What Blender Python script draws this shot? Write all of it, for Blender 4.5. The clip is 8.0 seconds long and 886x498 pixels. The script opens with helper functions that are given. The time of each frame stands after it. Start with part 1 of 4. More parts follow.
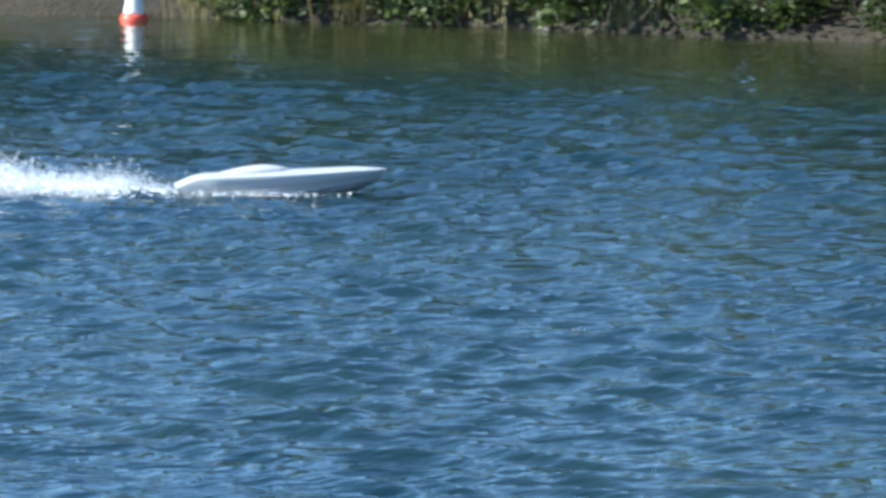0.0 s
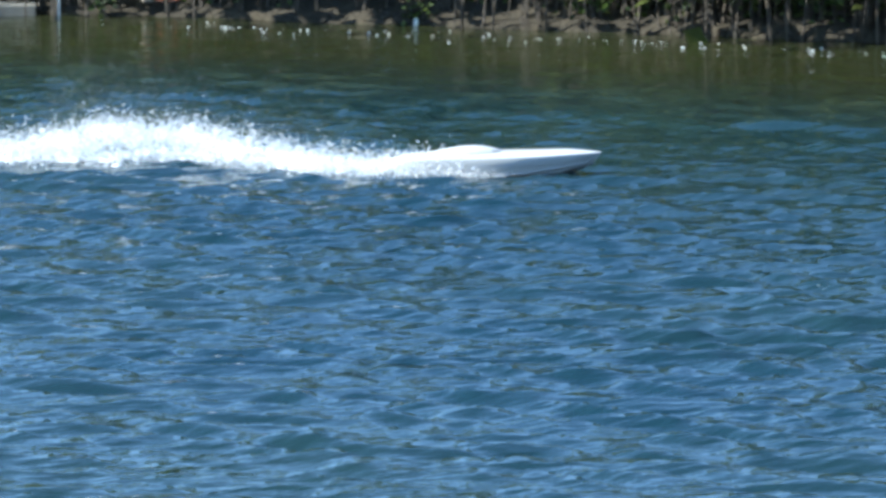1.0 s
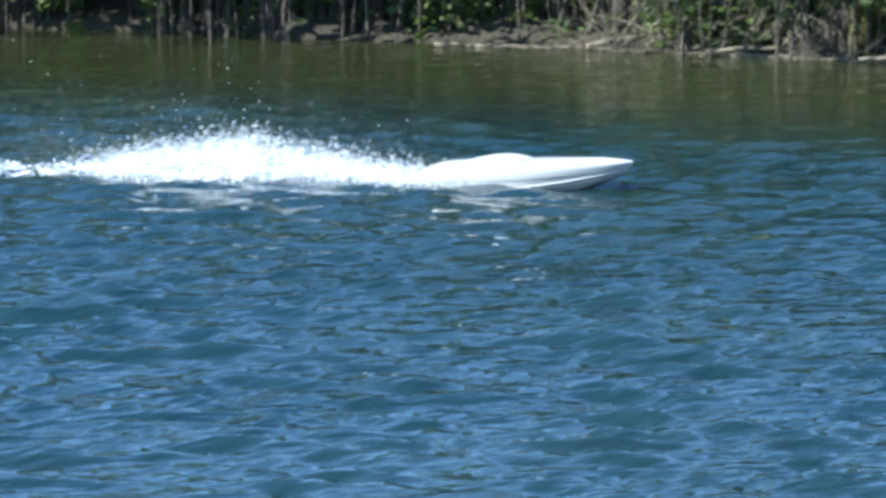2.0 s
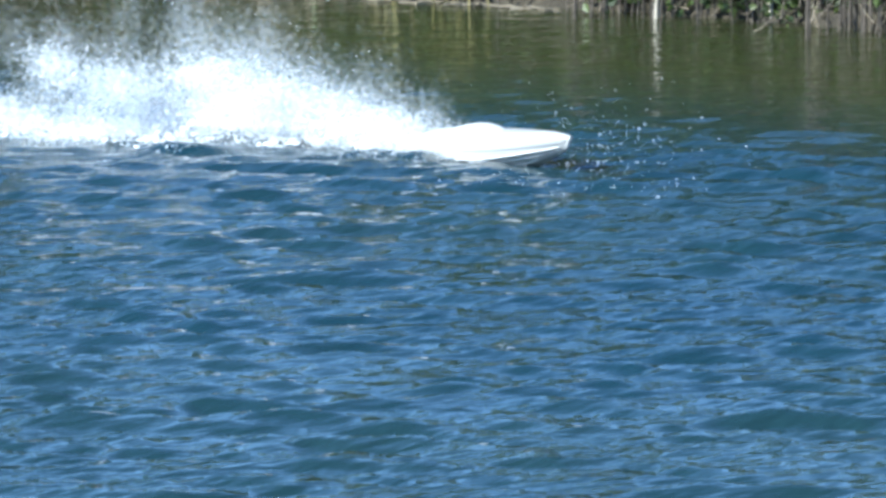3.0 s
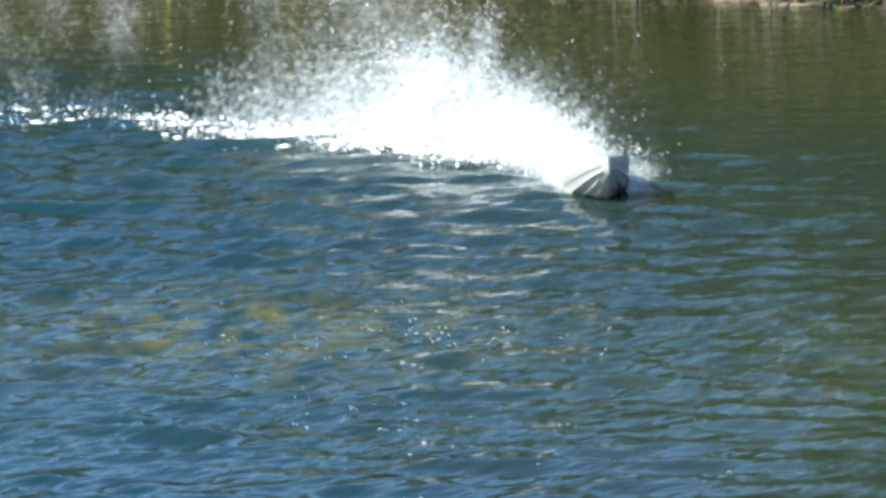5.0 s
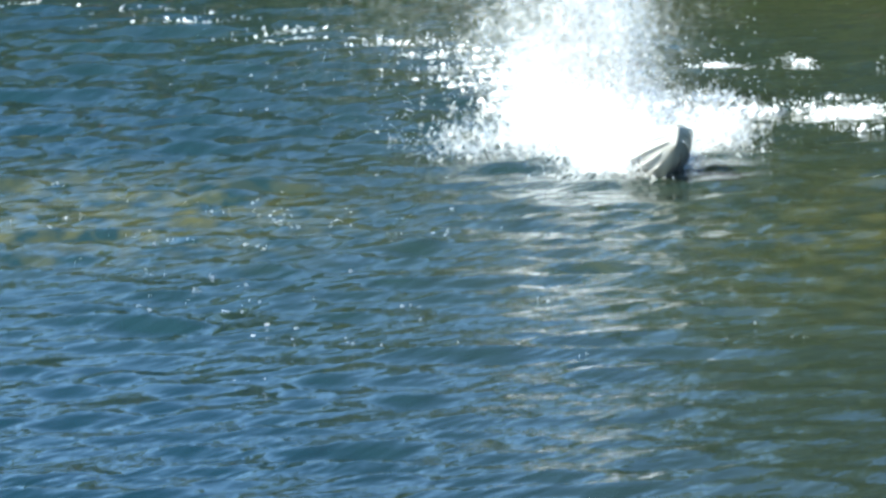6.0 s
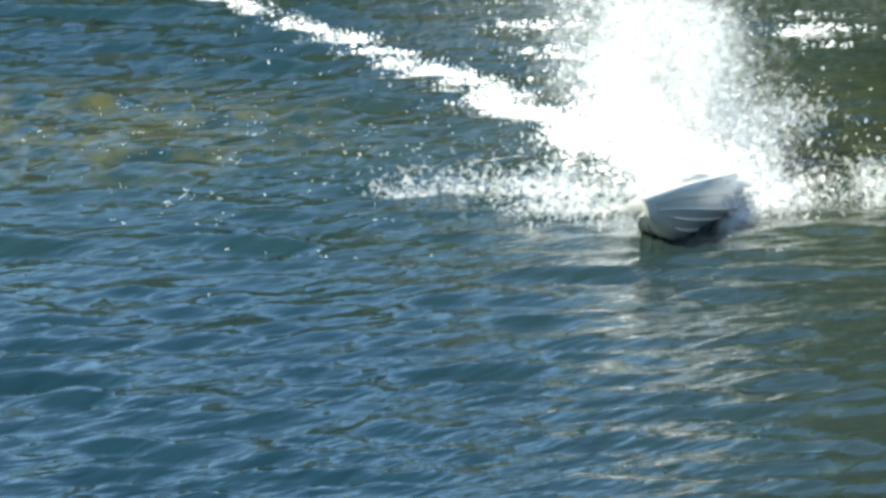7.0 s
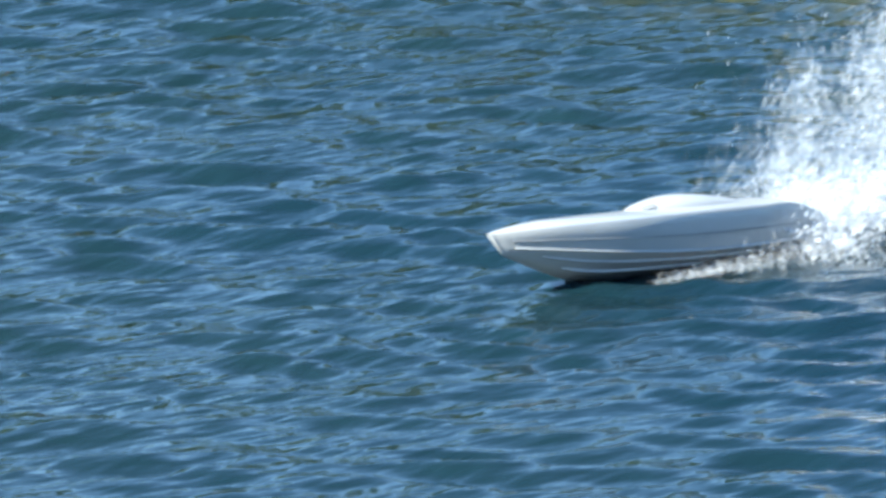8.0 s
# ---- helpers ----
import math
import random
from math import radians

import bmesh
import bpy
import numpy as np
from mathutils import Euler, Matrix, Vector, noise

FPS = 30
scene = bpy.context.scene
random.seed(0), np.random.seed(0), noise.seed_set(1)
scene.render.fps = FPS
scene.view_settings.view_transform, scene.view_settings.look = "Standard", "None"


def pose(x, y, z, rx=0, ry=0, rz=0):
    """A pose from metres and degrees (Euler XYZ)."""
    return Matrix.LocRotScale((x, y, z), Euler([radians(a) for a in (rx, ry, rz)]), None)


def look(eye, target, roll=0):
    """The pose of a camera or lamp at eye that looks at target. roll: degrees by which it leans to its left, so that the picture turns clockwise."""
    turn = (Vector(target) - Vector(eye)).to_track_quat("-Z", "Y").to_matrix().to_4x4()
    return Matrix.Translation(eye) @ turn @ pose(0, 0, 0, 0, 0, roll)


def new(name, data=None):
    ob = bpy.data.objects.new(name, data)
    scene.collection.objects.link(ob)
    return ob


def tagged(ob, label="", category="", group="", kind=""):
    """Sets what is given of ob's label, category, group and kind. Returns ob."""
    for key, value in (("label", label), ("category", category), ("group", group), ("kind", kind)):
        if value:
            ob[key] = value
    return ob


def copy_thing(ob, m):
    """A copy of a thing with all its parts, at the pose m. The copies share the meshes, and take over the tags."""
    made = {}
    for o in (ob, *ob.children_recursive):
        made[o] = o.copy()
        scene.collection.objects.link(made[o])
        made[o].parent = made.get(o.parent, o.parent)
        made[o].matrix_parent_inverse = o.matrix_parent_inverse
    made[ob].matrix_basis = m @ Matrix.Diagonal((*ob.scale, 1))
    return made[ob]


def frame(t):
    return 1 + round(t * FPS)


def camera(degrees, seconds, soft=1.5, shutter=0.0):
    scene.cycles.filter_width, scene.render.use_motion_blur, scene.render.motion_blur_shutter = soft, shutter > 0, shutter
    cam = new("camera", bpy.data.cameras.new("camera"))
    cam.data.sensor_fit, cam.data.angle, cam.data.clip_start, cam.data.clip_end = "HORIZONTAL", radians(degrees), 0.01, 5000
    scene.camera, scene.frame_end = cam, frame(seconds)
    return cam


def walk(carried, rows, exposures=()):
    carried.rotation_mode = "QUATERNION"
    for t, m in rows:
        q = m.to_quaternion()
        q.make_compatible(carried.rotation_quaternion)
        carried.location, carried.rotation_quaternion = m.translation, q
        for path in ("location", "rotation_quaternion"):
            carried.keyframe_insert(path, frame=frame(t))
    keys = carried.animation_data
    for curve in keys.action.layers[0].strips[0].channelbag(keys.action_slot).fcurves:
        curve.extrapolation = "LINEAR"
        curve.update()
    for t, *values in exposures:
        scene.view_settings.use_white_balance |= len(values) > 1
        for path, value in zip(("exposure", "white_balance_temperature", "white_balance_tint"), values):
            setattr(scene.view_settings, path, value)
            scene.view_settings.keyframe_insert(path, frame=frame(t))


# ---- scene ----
EYE = (0.0, 0.0, 4.26)
# seconds, pan to the right, tilt down, in degrees
VIEW = [
    (0, 0.00, 6.56), (0.1, 1.02, 6.63), (0.3, 3.02, 6.70), (0.5, 5.00, 6.84), (0.7, 7.22, 6.90), (0.9, 9.22, 6.92), (1, 10.17, 6.91),
    (1.1, 10.86, 6.90), (1.2, 11.72, 6.88), (1.5, 14.20, 6.94), (1.8, 16.68, 7.01), (2.05, 18.75, 7.07), (2.3, 20.83, 7.16),
    (2.5, 22.68, 7.36), (2.7, 24.45, 7.53), (2.9, 25.81, 7.69), (3.2, 27.72, 7.87), (3.5, 29.77, 7.90),
    (3.7, 31.22, 7.89), (4, 32.78, 7.85), (4.2, 34.06, 7.84), (4.5, 35.68, 8.15), (4.8, 37.29, 8.50),
    (5.05, 38.55, 8.81), (5.3, 39.69, 9.11), (5.5, 39.59, 9.37), (5.9, 39.62, 9.75), (6.2, 39.73, 9.95),
    (6.5, 39.85, 10.15), (7, 39.90, 10.62), (7.3, 39.79, 10.84), (7.4, 39.69, 10.92), (7.5, 39.33, 11.01),
    (7.6, 38.23, 11.14), (7.7, 37.14, 11.30), (7.8, 35.68, 11.53), (7.9, 34.27, 11.80), (8, 32.97, 12.05)]
cam = camera(8.154, 8.0, soft=3.4, shutter=0.08)
walk(cam, [(t, pose(*EYE, 90 - tilt, 0, -pan)) for t, pan, tilt in VIEW], [
    (0, 1.42, 5970, 3), (0.5, 1.46, 6000, 3), (1.1, 1.68, 5850, 2), (2.4, 1.68, 5650, 2), (3.0, 1.67, 5640, 2), (3.5, 1.53, 5640, 1),
    (4.2, 1.48, 6000, 2), (5.4, 1.68, 6470, -1), (6.0, 1.76, 6400, -1), (6.7, 1.63, 6900, -1), (7.3, 1.55, 7000, -1), (8, 1.55, 6050, 2)])

# ---- world and sun ----
SUN_AZIMUTH, SUN_HEIGHT = 183.0, 36.0          # counter-clockwise from +x; above the horizon
world = bpy.data.worlds.new("sky")
scene.world = world
world.use_nodes = True
wn, wl = world.node_tree.nodes, world.node_tree.links
sky = wn.new("ShaderNodeTexSky")
sky.sky_type = "NISHITA"
sky.sun_disc = False
sky.sun_elevation = radians(SUN_HEIGHT)
sky.sun_rotation = radians(90 - SUN_AZIMUTH)
sky.air_density, sky.dust_density, sky.ozone_density = 1.0, 0.1, 4.6
wl.new(sky.outputs[0], wn["Background"].inputs[0])
wn["Background"].inputs[1].default_value = 0.125
sun = new("sun", bpy.data.lights.new("sun", "SUN"))
sun.data.energy, sun.data.angle, sun.data.color = 5.0, radians(0.5), (1.0, 0.94, 0.84)
toward = Vector((math.cos(radians(SUN_AZIMUTH)) * math.cos(radians(SUN_HEIGHT)),
                 math.sin(radians(SUN_AZIMUTH)) * math.cos(radians(SUN_HEIGHT)), math.sin(radians(SUN_HEIGHT))))
sun.matrix_basis = look(toward * 60, (0, 0, 0))


# ---- materials ----
def material(name, colors, rough=0.6, scale=8.0, fine=60.0, bump=0.2, dist=0.02, metal=0.0, per="none", through_light=0.0, spec=0.5,
             coat=0.0):
    """Noise at two scales between two or three colours, with relief."""
    mat = bpy.data.materials.new(name)
    mat.use_nodes = True
    n, l = mat.node_tree.nodes, mat.node_tree.links
    p = n["Principled BSDF"]
    co = n.new("ShaderNodeTexCoord")
    a, b = n.new("ShaderNodeTexNoise"), n.new("ShaderNodeTexNoise")
    a.inputs["Scale"].default_value, b.inputs["Scale"].default_value = scale, fine
    a.inputs["Detail"].default_value = b.inputs["Detail"].default_value = 4
    for x in (a, b):
        l.new(co.outputs["Object"], x.inputs["Vector"])
    mix = n.new("ShaderNodeMath")
    mix.operation = "MULTIPLY_ADD"
    mix.inputs[1].default_value, mix.inputs[2].default_value = 0.35, 0.0
    l.new(b.outputs["Fac"], mix.inputs[0])
    add = n.new("ShaderNodeMath")
    add.operation = "MULTIPLY_ADD"
    add.inputs[1].default_value = 0.65
    l.new(a.outputs["Fac"], add.inputs[0])
    l.new(mix.outputs[0], add.inputs[2])
    fac = add.outputs[0]
    if per != "none":
        src = n.new("ShaderNodeNewGeometry") if per == "island" else n.new("ShaderNodeObjectInfo")
        sock = src.outputs["Random Per Island"] if per == "island" else src.outputs["Random"]
        m2 = n.new("ShaderNodeMath")
        m2.operation = "MULTIPLY_ADD"
        m2.inputs[1].default_value, = (0.5,)
        l.new(sock, m2.inputs[0])
        half = n.new("ShaderNodeMath")
        half.operation = "MULTIPLY"
        half.inputs[1].default_value = 0.5
        l.new(fac, half.inputs[0])
        l.new(half.outputs[0], m2.inputs[2])
        fac = m2.outputs[0]
    ramp = n.new("ShaderNodeValToRGB")
    ramp.color_ramp.elements[0].position, ramp.color_ramp.elements[1].position = 0.3, 0.72
    ramp.color_ramp.elements[0].color = (*colors[0], 1)
    ramp.color_ramp.elements[1].color = (*colors[-1], 1)
    if len(colors) > 2:
        ramp.color_ramp.elements.new(0.5).color = (*colors[1], 1)
    l.new(fac, ramp.inputs[0])
    l.new(ramp.outputs[0], p.inputs["Base Color"])
    p.inputs["Roughness"].default_value, p.inputs["Metallic"].default_value = rough, metal
    p.inputs["Specular IOR Level"].default_value = spec
    p.inputs["Coat Weight"].default_value = coat
    if bump:
        bp = n.new("ShaderNodeBump")
        bp.inputs["Strength"].default_value, bp.inputs["Distance"].default_value = bump, dist
        l.new(b.outputs["Fac"], bp.inputs["Height"])
        l.new(bp.outputs[0], p.inputs["Normal"])
    if through_light:
        tr = n.new("ShaderNodeBsdfTranslucent")
        l.new(ramp.outputs[0], tr.inputs["Color"])
        ms = n.new("ShaderNodeMixShader")
        ms.inputs[0].default_value = through_light
        l.new(p.outputs[0], ms.inputs[1])
        l.new(tr.outputs[0], ms.inputs[2])
        l.new(ms.outputs[0], n["Material Output"].inputs["Surface"])
    return mat


def water_material():
    mat = bpy.data.materials.new("lake_water")
    mat.use_nodes = True
    n, l = mat.node_tree.nodes, mat.node_tree.links
    p = n["Principled BSDF"]
    p.inputs["Roughness"].default_value = 0.035
    p.inputs["IOR"].default_value = 1.333
    co = n.new("ShaderNodeTexCoord")
    big = n.new("ShaderNodeTexNoise")
    big.inputs["Scale"].default_value = 0.22
    l.new(co.outputs["Object"], big.inputs["Vector"])
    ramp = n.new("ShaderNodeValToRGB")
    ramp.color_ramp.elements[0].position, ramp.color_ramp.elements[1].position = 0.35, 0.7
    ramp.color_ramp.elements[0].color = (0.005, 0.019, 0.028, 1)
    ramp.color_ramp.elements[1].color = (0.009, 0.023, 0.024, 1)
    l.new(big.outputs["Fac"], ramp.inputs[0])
    # two olive places: first weed under the surface, second a painted tree reflection
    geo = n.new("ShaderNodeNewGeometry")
    # 0 takes the olive of reflected trees, painted into the water's colour
    inshore = n.new("ShaderNodeAttribute")
    inshore.attribute_name = "reflection_fade"
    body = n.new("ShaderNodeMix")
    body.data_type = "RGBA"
    l.new(inshore.outputs["Fac"], body.inputs[0])
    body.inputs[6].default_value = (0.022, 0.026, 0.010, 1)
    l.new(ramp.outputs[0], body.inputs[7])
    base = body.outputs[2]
    for centre, reach, strength in (((15.1, 20.5, 0.0), 1.6, 0.85), ((17.6, 17.6, 0.0), 2.6, 0.5)):
        far = n.new("ShaderNodeVectorMath")
        far.operation = "DISTANCE"
        far.inputs[1].default_value = centre
        l.new(geo.outputs["Position"], far.inputs[0])
        fade = n.new("ShaderNodeMapRange")
        fade.inputs["From Min"].default_value, fade.inputs["From Max"].default_value = reach * 0.3, reach
        fade.inputs["To Min"].default_value, fade.inputs["To Max"].default_value = strength, 0.0
        l.new(far.outputs["Value"], fade.inputs["Value"])
        olive_patches = n.new("ShaderNodeTexNoise")
        olive_patches.inputs["Scale"].default_value = 6.5
        olive_patches.inputs["Detail"].default_value = 4
        l.new(geo.outputs["Position"], olive_patches.inputs["Vector"])
        cut = n.new("ShaderNodeMapRange")
        cut.inputs["From Min"].default_value, cut.inputs["From Max"].default_value = 0.40, 0.64
        l.new(olive_patches.outputs["Fac"], cut.inputs["Value"])
        both = n.new("ShaderNodeMath")
        both.operation = "MULTIPLY"
        l.new(fade.outputs[0], both.inputs[0])
        l.new(cut.outputs[0], both.inputs[1])
        tint = n.new("ShaderNodeMix")
        tint.data_type = "RGBA"
        l.new(both.outputs[0], tint.inputs[0])
        l.new(base, tint.inputs[6])
        tint.inputs[7].default_value = (0.062, 0.060, 0.018, 1)
        base = tint.outputs[2]
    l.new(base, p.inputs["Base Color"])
    # wind ripples: two sizes, crests across the wind
    stretch = n.new("ShaderNodeMapping")
    stretch.inputs["Rotation"].default_value = (0, 0, radians(29))
    stretch.inputs["Scale"].default_value = (0.5, 1.5, 1.0)
    l.new(co.outputs["Object"], stretch.inputs["Vector"])
    heights = None
    for scale, weight in ((5.0, 1.0), (10.5, 0.55), (24.0, 0.18)):
        t = n.new("ShaderNodeTexNoise")
        t.inputs["Scale"].default_value = scale
        t.inputs["Detail"].default_value = 1.2
        l.new(stretch.outputs[0], t.inputs["Vector"])
        m = n.new("ShaderNodeMath")
        m.operation = "MULTIPLY_ADD"
        m.inputs[1].default_value = weight
        l.new(t.outputs["Fac"], m.inputs[0])
        if heights:
            l.new(heights, m.inputs[2])
        else:
            m.inputs[2].default_value = 0.0
        heights = m.outputs[0]
    # gusts: ripples are stronger in places
    gust = n.new("ShaderNodeTexNoise")
    gust.inputs["Scale"].default_value = 0.35
    l.new(co.outputs["Object"], gust.inputs["Vector"])
    gr = n.new("ShaderNodeMapRange")
    gr.inputs["From Min"].default_value, gr.inputs["From Max"].default_value = 0.3, 0.7
    gr.inputs["To Min"].default_value, gr.inputs["To Max"].default_value = 0.35, 1.0
    l.new(gust.outputs["Fac"], gr.inputs["Value"])
    calm = n.new("ShaderNodeAttribute")
    calm.attribute_name = "chop"
    gm = n.new("ShaderNodeMath")
    gm.operation = "MULTIPLY"
    l.new(gr.outputs[0], gm.inputs[0])
    l.new(calm.outputs["Fac"], gm.inputs[1])
    bp = n.new("ShaderNodeBump")
    bp.inputs["Distance"].default_value = 0.032
    l.new(gm.outputs[0], bp.inputs["Strength"])
    l.new(heights, bp.inputs["Height"])
    l.new(bp.outputs[0], p.inputs["Normal"])
    return mat


def spray_material(name="spray", glow=0.5):
    mat = bpy.data.materials.new(name)
    mat.use_nodes = True
    n, l = mat.node_tree.nodes, mat.node_tree.links
    p = n["Principled BSDF"]
    p.inputs["Base Color"].default_value = (0.93, 0.95, 0.97, 1)
    p.inputs["Roughness"].default_value = 0.35
    tr = n.new("ShaderNodeBsdfTranslucent")
    tr.inputs["Color"].default_value = (0.95, 0.97, 1.0, 1)
    ms = n.new("ShaderNodeMixShader")
    ms.inputs[0].default_value = glow
    l.new(p.outputs[0], ms.inputs[1])
    l.new(tr.outputs[0], ms.inputs[2])
    l.new(ms.outputs[0], n["Material Output"].inputs["Surface"])
    return mat


WATER = water_material()
SPRAY = spray_material()
FOAM = spray_material("foam", 0.3)


def mist_material(name, cover):
    """Drops finer than the eye can part: they cover only a share of what is behind them."""
    mat = spray_material(name, 0.5)
    n, l = mat.node_tree.nodes, mat.node_tree.links
    clear, mix = n.new("ShaderNodeBsdfTransparent"), n.new("ShaderNodeMixShader")
    mix.inputs[0].default_value = cover
    white = n["Material Output"].inputs["Surface"].links[0].from_socket
    l.new(clear.outputs[0], mix.inputs[1])
    l.new(white, mix.inputs[2])
    l.new(mix.outputs[0], n["Material Output"].inputs["Surface"])
    return mat


scene.cycles.transparent_max_bounces = 24
MIST = {"core": mist_material("thick_spray", 0.60), "low": mist_material("low_spray", 0.26), "sheet": mist_material("sheet_spray", 0.09),
        "jet": mist_material("jet_spray", 0.16), "mist": mist_material("fine_mist", 0.013), "fan": mist_material("fan_spray", 0.034), "drops": SPRAY}
GELCOAT = material("white_gelcoat", [(0.40, 0.405, 0.41), (0.46, 0.46, 0.455)], 0.28, 3, 40, 0.03, 0.002, coat=0.4)
GREY_TRIM = material("grey_trim", [(0.20, 0.21, 0.22), (0.28, 0.28, 0.29)], 0.4, 6, 60, 0.05, 0.002)
SMOKED = material("smoked_screen", [(0.24, 0.245, 0.25), (0.32, 0.325, 0.33)], 0.08, 6, 60, 0.0)
ALLOY = material("alloy", [(0.5, 0.5, 0.5), (0.65, 0.65, 0.64)], 0.3, 12, 80, 0.05, 0.002, metal=1.0)
ORANGE = material("orange_plastic", [(0.46, 0.026, 0.010), (0.58, 0.046, 0.018)], 0.38, 5, 40, 0.08, 0.003)
RED = material("red_paint", [(0.55, 0.05, 0.03), (0.70, 0.09, 0.04)], 0.45, 5, 40, 0.1, 0.003)
WHITE = material("white_paint", [(0.68, 0.67, 0.63), (0.82, 0.81, 0.78)], 0.5, 5, 40, 0.1, 0.003)
EARTH = material("bank_earth", [(0.014, 0.011, 0.007), (0.028, 0.022, 0.013), (0.05, 0.04, 0.024)], 0.95, 2.5, 20, 0.8, 0.05)
BARK = material("bark", [(0.035, 0.027, 0.02), (0.085, 0.07, 0.055)], 0.9, 6, 40, 0.8, 0.02)
DEADWOOD = material("dead_wood", [(0.05, 0.041, 0.028), (0.23, 0.19, 0.135)], 0.85, 6, 50, 0.5, 0.01, per="island")
POSTWOOD = material("bleached_post", [(0.26, 0.23, 0.19), (0.42, 0.38, 0.32)], 0.8, 8, 60, 0.4, 0.008)
LEAF = material("leaves", [(0.024, 0.044, 0.010), (0.055, 0.088, 0.020), (0.105, 0.138, 0.037)], 0.5, 1.2, 14, 0.1, 0.01, per="island",
                through_light=0.5)
TREE_LEAF = material("tree_leaves", [(0.06, 0.08, 0.018), (0.10, 0.12, 0.026), (0.13, 0.145, 0.034)], 0.55, 0.5, 6, 0.1, 0.01,
                     per="island", through_light=0.55)
REED = material("dry_reed", [(0.11, 0.10, 0.035), (0.26, 0.22, 0.09)], 0.7, 3, 40, 0.2, 0.005, per="island", through_light=0.25)
YELLOW_REED = material("yellow_reed", [(0.25, 0.19, 0.05), (0.36, 0.28, 0.09)], 0.6, 6, 40, 0.2, 0.005)
BRICK = material("terracotta_brick", [(0.26, 0.085, 0.05), (0.42, 0.17, 0.11)], 0.85, 10, 60, 0.5, 0.006, per="object")
MORTAR = material("mortar", [(0.22, 0.19, 0.16), (0.34, 0.30, 0.26)], 0.9, 10, 60, 0.5, 0.006)
CONCRETE = material("concrete", [(0.08, 0.078, 0.07), (0.15, 0.145, 0.13)], 0.85, 5, 50, 0.5, 0.006)


# ---- building helpers ----
def mesh_object(name, bm, mat, parent=None, label="", smooth=False):
    me = bpy.data.meshes.new(name)
    bm.to_mesh(me)
    bm.free()
    if smooth:
        for f in me.polygons:
            f.use_smooth = True
    me.materials.append(mat)
    ob = new(name, me)
    ob.parent = parent
    return tagged(ob, label)


def part(name, bm, mat, parent, label="", smooth=False):
    return mesh_object(name, bm, mat, parent, label, smooth)


def raw_mesh(name, verts, faces, mat, smooth=False):
    me = bpy.data.meshes.new(name)
    me.from_pydata([tuple(v) for v in verts], [], [tuple(f) for f in faces])
    me.update()
    if smooth:
        for f in me.polygons:
            f.use_smooth = True
    me.materials.append(mat)
    return me


def tube(bm, points, radii, sides=7):
    """A tapered limb through points."""
    rings = []
    for i, (p, r) in enumerate(zip(points, radii)):
        d = (Vector(points[min(i + 1, len(points) - 1)]) - Vector(points[max(i - 1, 0)])).normalized()
        a = d.orthogonal().normalized()
        b = d.cross(a)
        rings.append([bm.verts.new(Vector(p) + (a * math.cos(k * math.tau / sides) + b * math.sin(k * math.tau / sides)) * r)
                      for k in range(sides)])
    for r0, r1 in zip(rings, rings[1:]):
        for k in range(sides):
            bm.faces.new((r0[k], r0[(k + 1) % sides], r1[(k + 1) % sides], r1[k]))
    bm.faces.new(list(reversed(rings[0])))
    bm.faces.new(rings[-1])
    return bm


def turned(bm, profile, sides=32):
    """A body of revolution about z from (radius, height) pairs."""
    rings = [[bm.verts.new((r * math.cos(k * math.tau / sides), r * math.sin(k * math.tau / sides), z)) for k in range(sides)]
             for r, z in profile]
    for r0, r1 in zip(rings, rings[1:]):
        for k in range(sides):
            bm.faces.new((r0[k], r0[(k + 1) % sides], r1[(k + 1) % sides], r1[k]))
    bm.faces.new(list(reversed(rings[0])))
    bm.faces.new(rings[-1])
    return bm


def block(bm, lo, hi, bevel=0.006):
    made = bmesh.ops.create_cube(bm, size=1.0)["verts"]
    for v in made:
        for i in range(3):
            v.co[i] = (lo[i] + hi[i]) / 2 + v.co[i] * (hi[i] - lo[i])
    if bevel:
        edges = list({e for v in made for e in v.link_edges})
        bmesh.ops.bevel(bm, geom=edges, offset=bevel, segments=2, affect="EDGES", profile=0.5)
    return bm


# the far shore: bearing to the right in degrees, distance in metres
SHORE = [(-180, 6), (-110, 8), (-80, 30), (-50, 66), (-30, 68), (-15, 60), (-4.1, 55.7), (4.1, 52.4), (8.4, 50.8), (15.5, 48.2),
         (24.9, 45.1), (29.5, 43.0), (33.7, 40.4), (37.9, 38.8), (46, 36.5), (60, 32), (80, 22), (110, 8), (180, 6)]


def shore(bearing):
    bearing = (bearing + 180) % 360 - 180
    return float(np.interp(bearing, [s[0] for s in SHORE], [s[1] for s in SHORE]))


def at(bearing, distance, z=0.0):
    return Vector((distance * math.sin(radians(bearing)), distance * math.cos(radians(bearing)), z))


